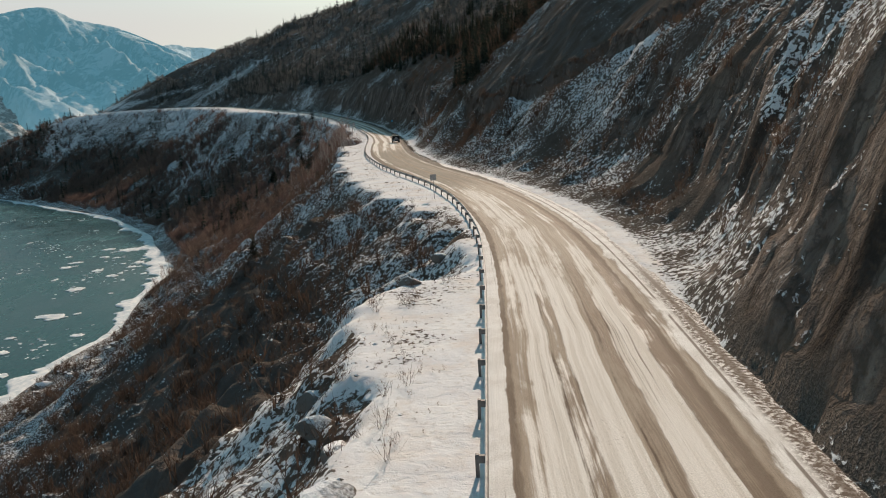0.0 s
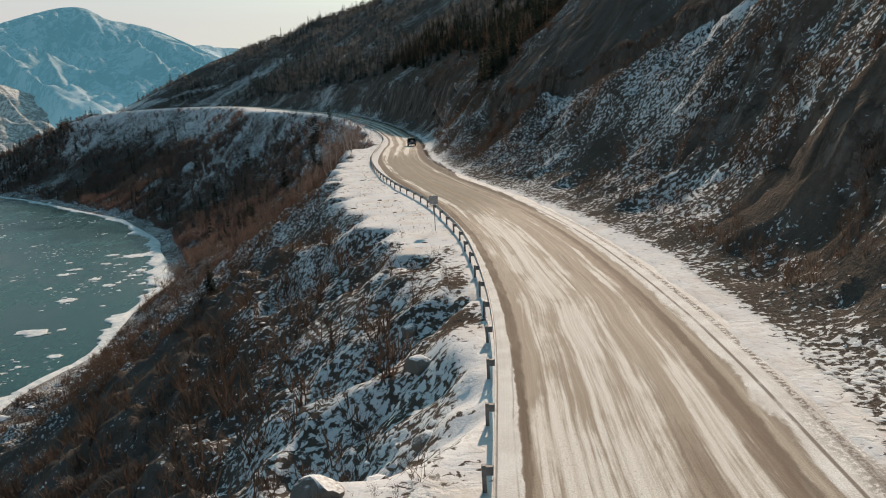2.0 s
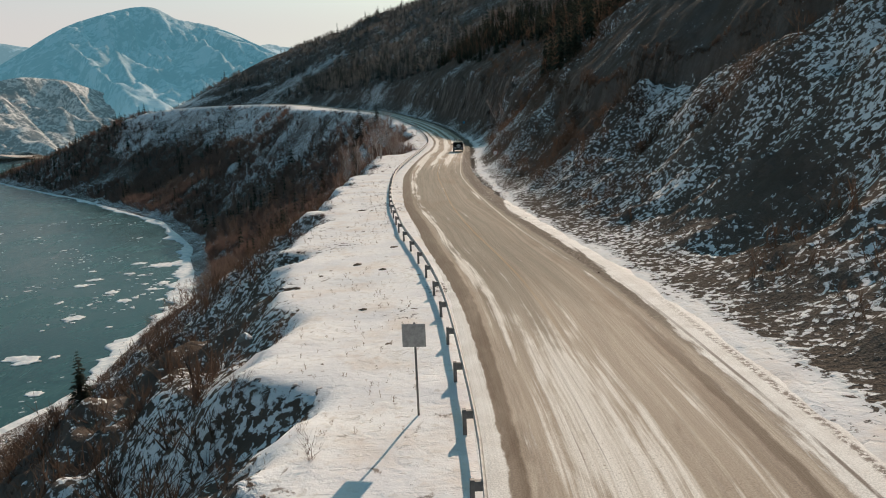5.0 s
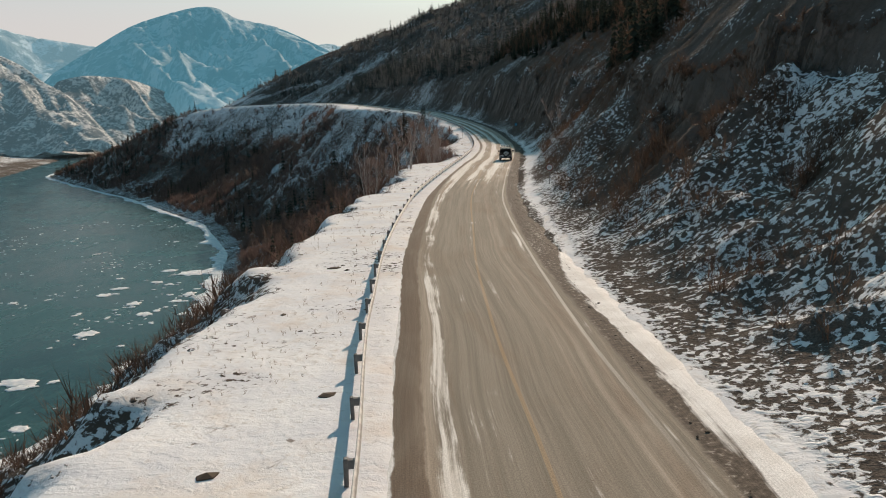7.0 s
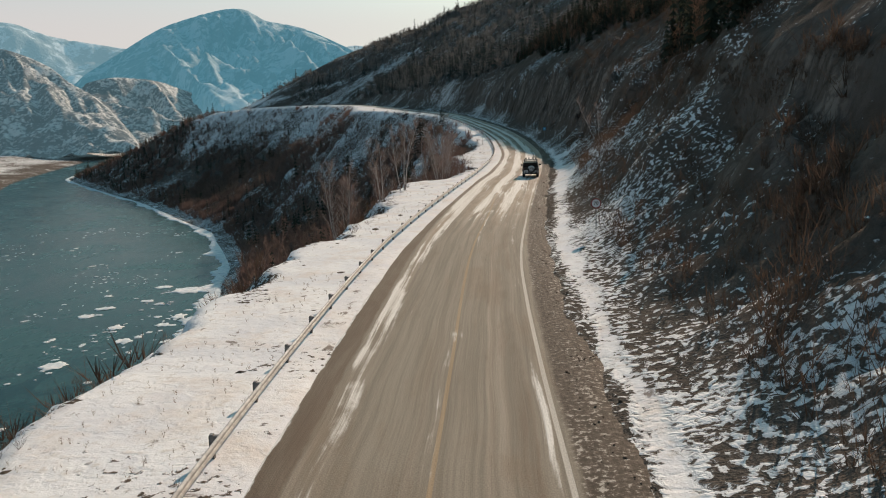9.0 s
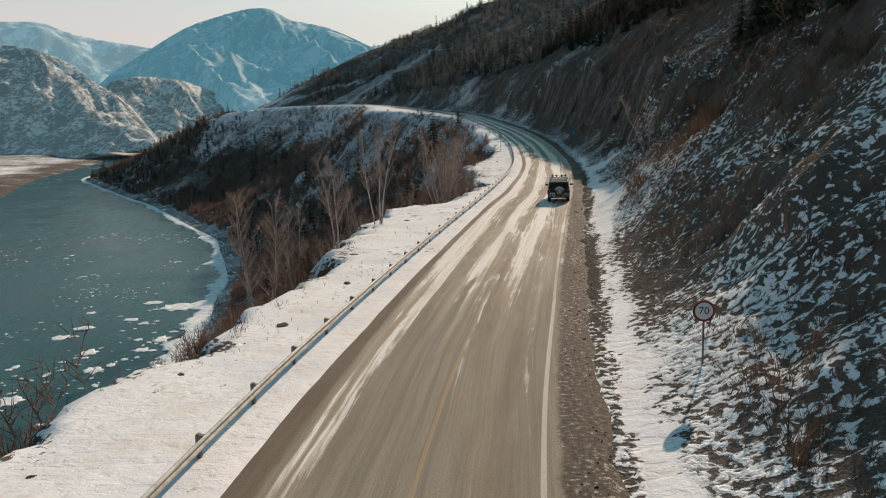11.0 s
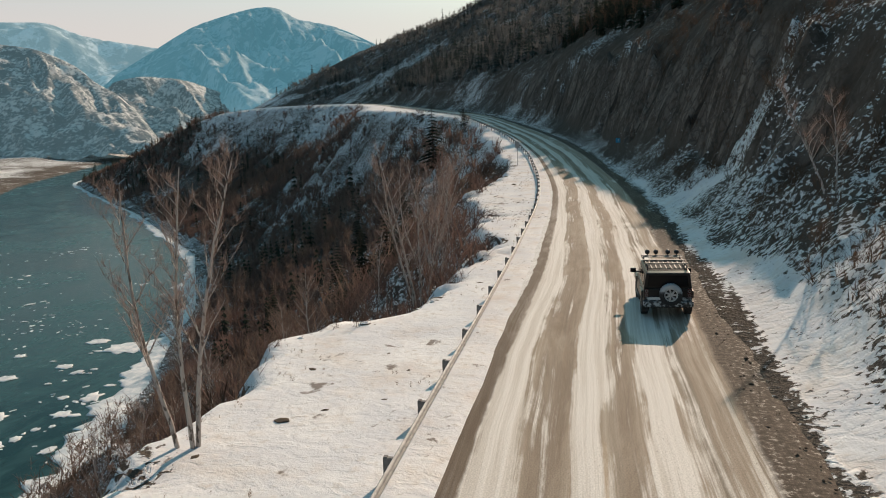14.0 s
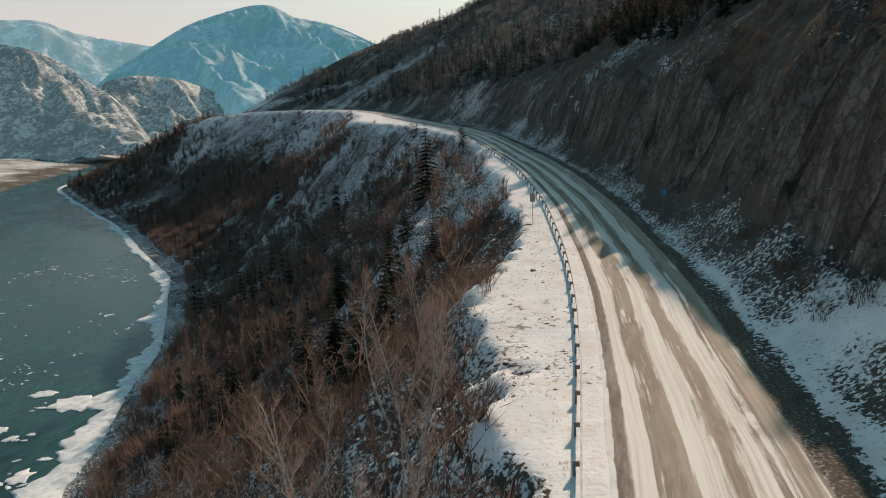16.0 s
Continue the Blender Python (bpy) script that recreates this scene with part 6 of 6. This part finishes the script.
def wheel(parent, at, face, r=0.45, w=0.30, name="wheel", tyre=None):
    """A wheel whose outer face looks along face (a pose turns local -y that way)."""
    tyre_bm = bm_lathe([(r * 0.60, -w / 2 + 0.03), (r * 0.72, -w / 2), (r * 0.94, -w / 2 + 0.01), (r, -w / 2 + 0.05), (r, w / 2 - 0.05), (r * 0.94, w / 2 - 0.01), (r * 0.72, w / 2), (r * 0.60, w / 2 - 0.03)], 32)
    for k in range(24):
        a = 6.2832 * k / 24
        tyre_bm = bm_box((0.035, w * 0.9, 0.02), (r * math.cos(a), 0, r * math.sin(a)), 0, tyre_bm, turn=pose(0, 0, 0, 0, -math.degrees(a) + 90, 0))
    hold = part(name, bm_lathe([(0.0, -w * 0.05), (r * 0.3, -w * 0.05), (r * 0.3, w * 0.4), (0.0, w * 0.4)], 16), M_DARKBAR, parent)
    hold.matrix_local = Matrix.Translation(at) @ face
    part("tyre", tyre_bm, tyre or M_TYRE, hold, smooth=False)
    rim = bm_lathe([(r * 0.60, -w / 2 + 0.02), (r * 0.60, w * 0.3), (r * 0.54, w * 0.3), (r * 0.50, -w * 0.30), (r * 0.54, -w / 2 + 0.03)], 32)
    for k in range(7):
        a = 6.2832 * k / 7
        rim = bm_box((r * 0.42, 0.03, 0.07), (r * 0.31 * math.cos(a), -w * 0.30, r * 0.31 * math.sin(a)), 0.008, rim, turn=pose(0, 0, 0, 0, -math.degrees(a), 0))
    rim = bm_lathe([(0.0, -w * 0.40), (r * 0.17, -w * 0.38), (r * 0.2, -w * 0.2), (0.0, -w * 0.2)], 16, bm=rim)
    part("rim", rim, M_RIM, hold, "dull alloy rim")
    return hold


def make_car():
    car = tagged(new("off_road_car"), "dusty black boxy off-road car with roof rack and rear spare wheel", "car")
    body = prism([(-2.30, 0.98, 0.99, 0.62, 1.28), (-1.2, 1.03, 1.02, 0.55, 1.30), (0.9, 1.03, 1.02, 0.55, 1.30), (1.5, 1.03, 0.98, 0.58, 1.30), (2.28, 0.96, 0.90, 0.66, 1.22)], 0.05)
    for sx in (-1, 1):
        for y in (-1.5, 1.58):
            body = bm_box((0.16, 1.22, 0.34), (sx * 1.0, y, 0.98), 0.07, body)          # flared arches
    body = bm_box((1.90, 4.2, 0.26), (0, 0, 0.52), 0.05, body)
    part("body", body, M_CAR, car)
    part("cabin", prism([(-2.28, 0.985, 0.885, 1.27, 1.92), (-2.05, 0.99, 0.895, 1.27, 1.98), (0.55, 0.99, 0.895, 1.27, 1.98), (1.18, 0.98, 0.85, 1.27, 1.34)], 0.045), M_CAR, car)
    # glass
    for sx in (-1, 1):
        def side(y0, y1, y0t, y1t):
            c = [(sx * 0.98, y0, 1.36), (sx * 0.98, y1, 1.36), (sx * 0.918, y1t, 1.83), (sx * 0.918, y0t, 1.83)]
            return c if sx > 0 else c[::-1]
        for y0, y1, y0t, y1t in ((-2.02, -1.30, -1.98, -1.30), (-1.20, -0.30, -1.20, -0.30), (-0.20, 0.78, -0.20, 0.52)):
            part("side_window", quad_panel(side(y0, y1, y0t, y1t)), M_GLASS, car, "dark tinted side glass")
        for y in (-0.95, 0.05):
            part("door_handle", bm_box((0.035, 0.17, 0.04), (sx * 1.03, y, 1.22), 0.01), M_BAR, car, "bright door handle")
        part("door_seam", bm_box((0.012, 0.02, 0.62), (sx * 1.026, -0.25, 0.95)), M_DARKBAR, car)
        part("running_board", bm_tube((sx * 1.04, -0.85, 0.50), (sx * 1.04, 0.95, 0.50), 0.055, sides=12), M_DARKBAR, car, smooth=True)
        mirror = part("mirror", bm_box((0.26, 0.14, 0.20), (sx * 1.22, 0.86, 1.44), 0.035), M_CAR, car)
        part("mirror_glass", bm_box((0.20, 0.01, 0.15), (sx * 1.22, 0.785, 1.44)), M_GLASS, mirror)
        part("mirror_arm", bm_box((0.16, 0.06, 0.05), (sx * 1.06, 0.88, 1.38), 0.01), M_DARKBAR, mirror)
        lamp = part("tail_light", bm_box((0.15, 0.06, 0.36), (sx * 0.87, -2.30, 1.08), 0.012), M_TAIL, car, "dull red tail light")
        for dz in (-0.09, 0.09):
            part("lamp_ring", bm_lathe([(0.045, -0.035), (0.065, -0.035), (0.065, 0.0), (0.045, 0.0)], 16), M_BAR, lamp).location = (sx * 0.87, -2.325, 1.08 + dz)
        for y in (-1.5, 1.58):
            wheel(car, (sx * 0.90, y, 0.45), pose(0, 0, 0, 0, 0, 90 if sx > 0 else -90))
        part("mud_flap", bm_box((0.30, 0.02, 0.34), (sx * 0.88, -2.05, 0.42), 0.005), M_TYRE, car)
    part("rear_window", quad_panel([(-0.84, -2.285, 1.36), (0.84, -2.285, 1.36), (0.78, -2.283, 1.83), (-0.78, -2.283, 1.83)]), M_GLASS, car, "dark tinted rear glass")
    part("windscreen", quad_panel([(0.84, 1.125, 1.40), (-0.84, 1.125, 1.40), (-0.74, 0.60, 1.93), (0.74, 0.60, 1.93)]), M_GLASS, car, "dark windscreen")
    part("hood", bm_box((1.62, 1.15, 0.10), (0, 1.70, 1.31), 0.04), M_CAR, car)
    part("rear_bumper", bm_box((2.04, 0.30, 0.24), (0, -2.40, 0.66), 0.05), M_BUMPER, car, "rear bumper caked with snow dust")
    for sx in (-1, 1):
        part("tow_hook", bm_tube((sx * 0.62, -2.5, 0.58), (sx * 0.62, -2.62, 0.58), 0.04, sides=10), M_DARKBAR, car, smooth=True)
    part("tailgate_ledge", bm_box((1.88, 0.10, 0.14), (0, -2.32, 0.84), 0.03), M_BUMPER, car, "frosted tailgate ledge")
    part("number_plate", bm_box((0.50, 0.015, 0.12), (-0.55, -2.385, 0.86), 0.004), M_WHITE, car, "pale number plate")
    part("front_bumper", bm_box((1.98, 0.28, 0.26), (0, 2.40, 0.68), 0.06), M_DARKBAR, car)
    guard = part("brush_guard", bm_tube((-0.75, 2.56, 1.28), (0.75, 2.56, 1.28), 0.035, sides=10), M_DARKBAR, car, smooth=True)
    for x in (-0.75, -0.3, 0.3, 0.75):
        part("guard_tube", bm_tube((x, 2.50, 0.7), (x, 2.56, 1.28), 0.03, sides=8), M_DARKBAR, guard, smooth=True)
    for sx in (-1, 1):
        part("headlight", bm_lathe([(0.0, 0.02), (0.11, 0.02), (0.12, 0.0), (0.12, -0.05), (0.0, -0.05)], 18), M_LENS, car, "round headlight").location = (sx * 0.66, 2.29, 1.02)
    spare = wheel(car, (0.10, -2.50, 1.06), pose(0, 0, 0), 0.46, 0.28, "spare_wheel", M_TYRE_FROST)
    spare["label"] = "spare wheel with frosted tyre on the tailgate"
    # roof: ribs, rack, lamps
    part("roof_skin", bm_box((1.60, 2.35, 0.03), (0, -0.75, 1.99), 0.012), M_ROOF, car, "roof dusted with snow")
    for k in range(7):
        part("roof_rib", bm_box((0.05, 2.0, 0.035), (-0.6 + 0.2 * k, -0.75, 2.01), 0.008), M_DARKBAR, car)
    rack = part("roof_rack", bm_tube((-0.80, -2.0, 2.13), (-0.80, 0.55, 2.13), 0.028, sides=8), M_DARKBAR, car, smooth=True)
    part("rack_rail", bm_tube((0.80, -2.0, 2.13), (0.80, 0.55, 2.13), 0.028, sides=8), M_DARKBAR, rack, smooth=True)
    for y in (-1.9, -1.05, -0.2, 0.5):
        for sx in (-1, 1):
            part("rack_foot", bm_tube((sx * 0.80, y, 1.92), (sx * 0.80, y, 2.13), 0.025, sides=8), M_DARKBAR, rack, smooth=True)
    for y in (-1.35, -0.55, 0.22, 0.52):
        part("cross_bar", bm_box((1.80, 0.10, 0.04), (0, y, 2.17), 0.012), M_BAR, rack, "bright flat cross bar")
    for x in (-0.62, -0.24, 0.28, 0.66):
        lamp = part("roof_lamp", bm_lathe([(0.0, -0.08), (0.06, -0.08), (0.105, 0.0), (0.11, 0.06), (0.10, 0.07), (0.0, 0.07)], 20), M_DARKBAR, rack, "round black spot lamp", smooth=True)
        lamp.location = (x, 0.56, 2.33)
        part("lamp_bracket", bm_tube((x, 0.54, 2.18), (x, 0.56, 2.26), 0.022, sides=8), M_DARKBAR, rack, smooth=True)
    part("aerial", bm_tube((0.70, 1.2, 1.30), (0.74, 1.0, 2.0), 0.008, sides=6), M_DARKBAR, car)
    return car


car = make_car()
CAR_X, CAR_Y = -12.65, 227.45
car.matrix_world = pose(CAR_X, CAR_Y, 0.055, 0, 0, 3.2) @ Matrix.Scale(1.05, 4)
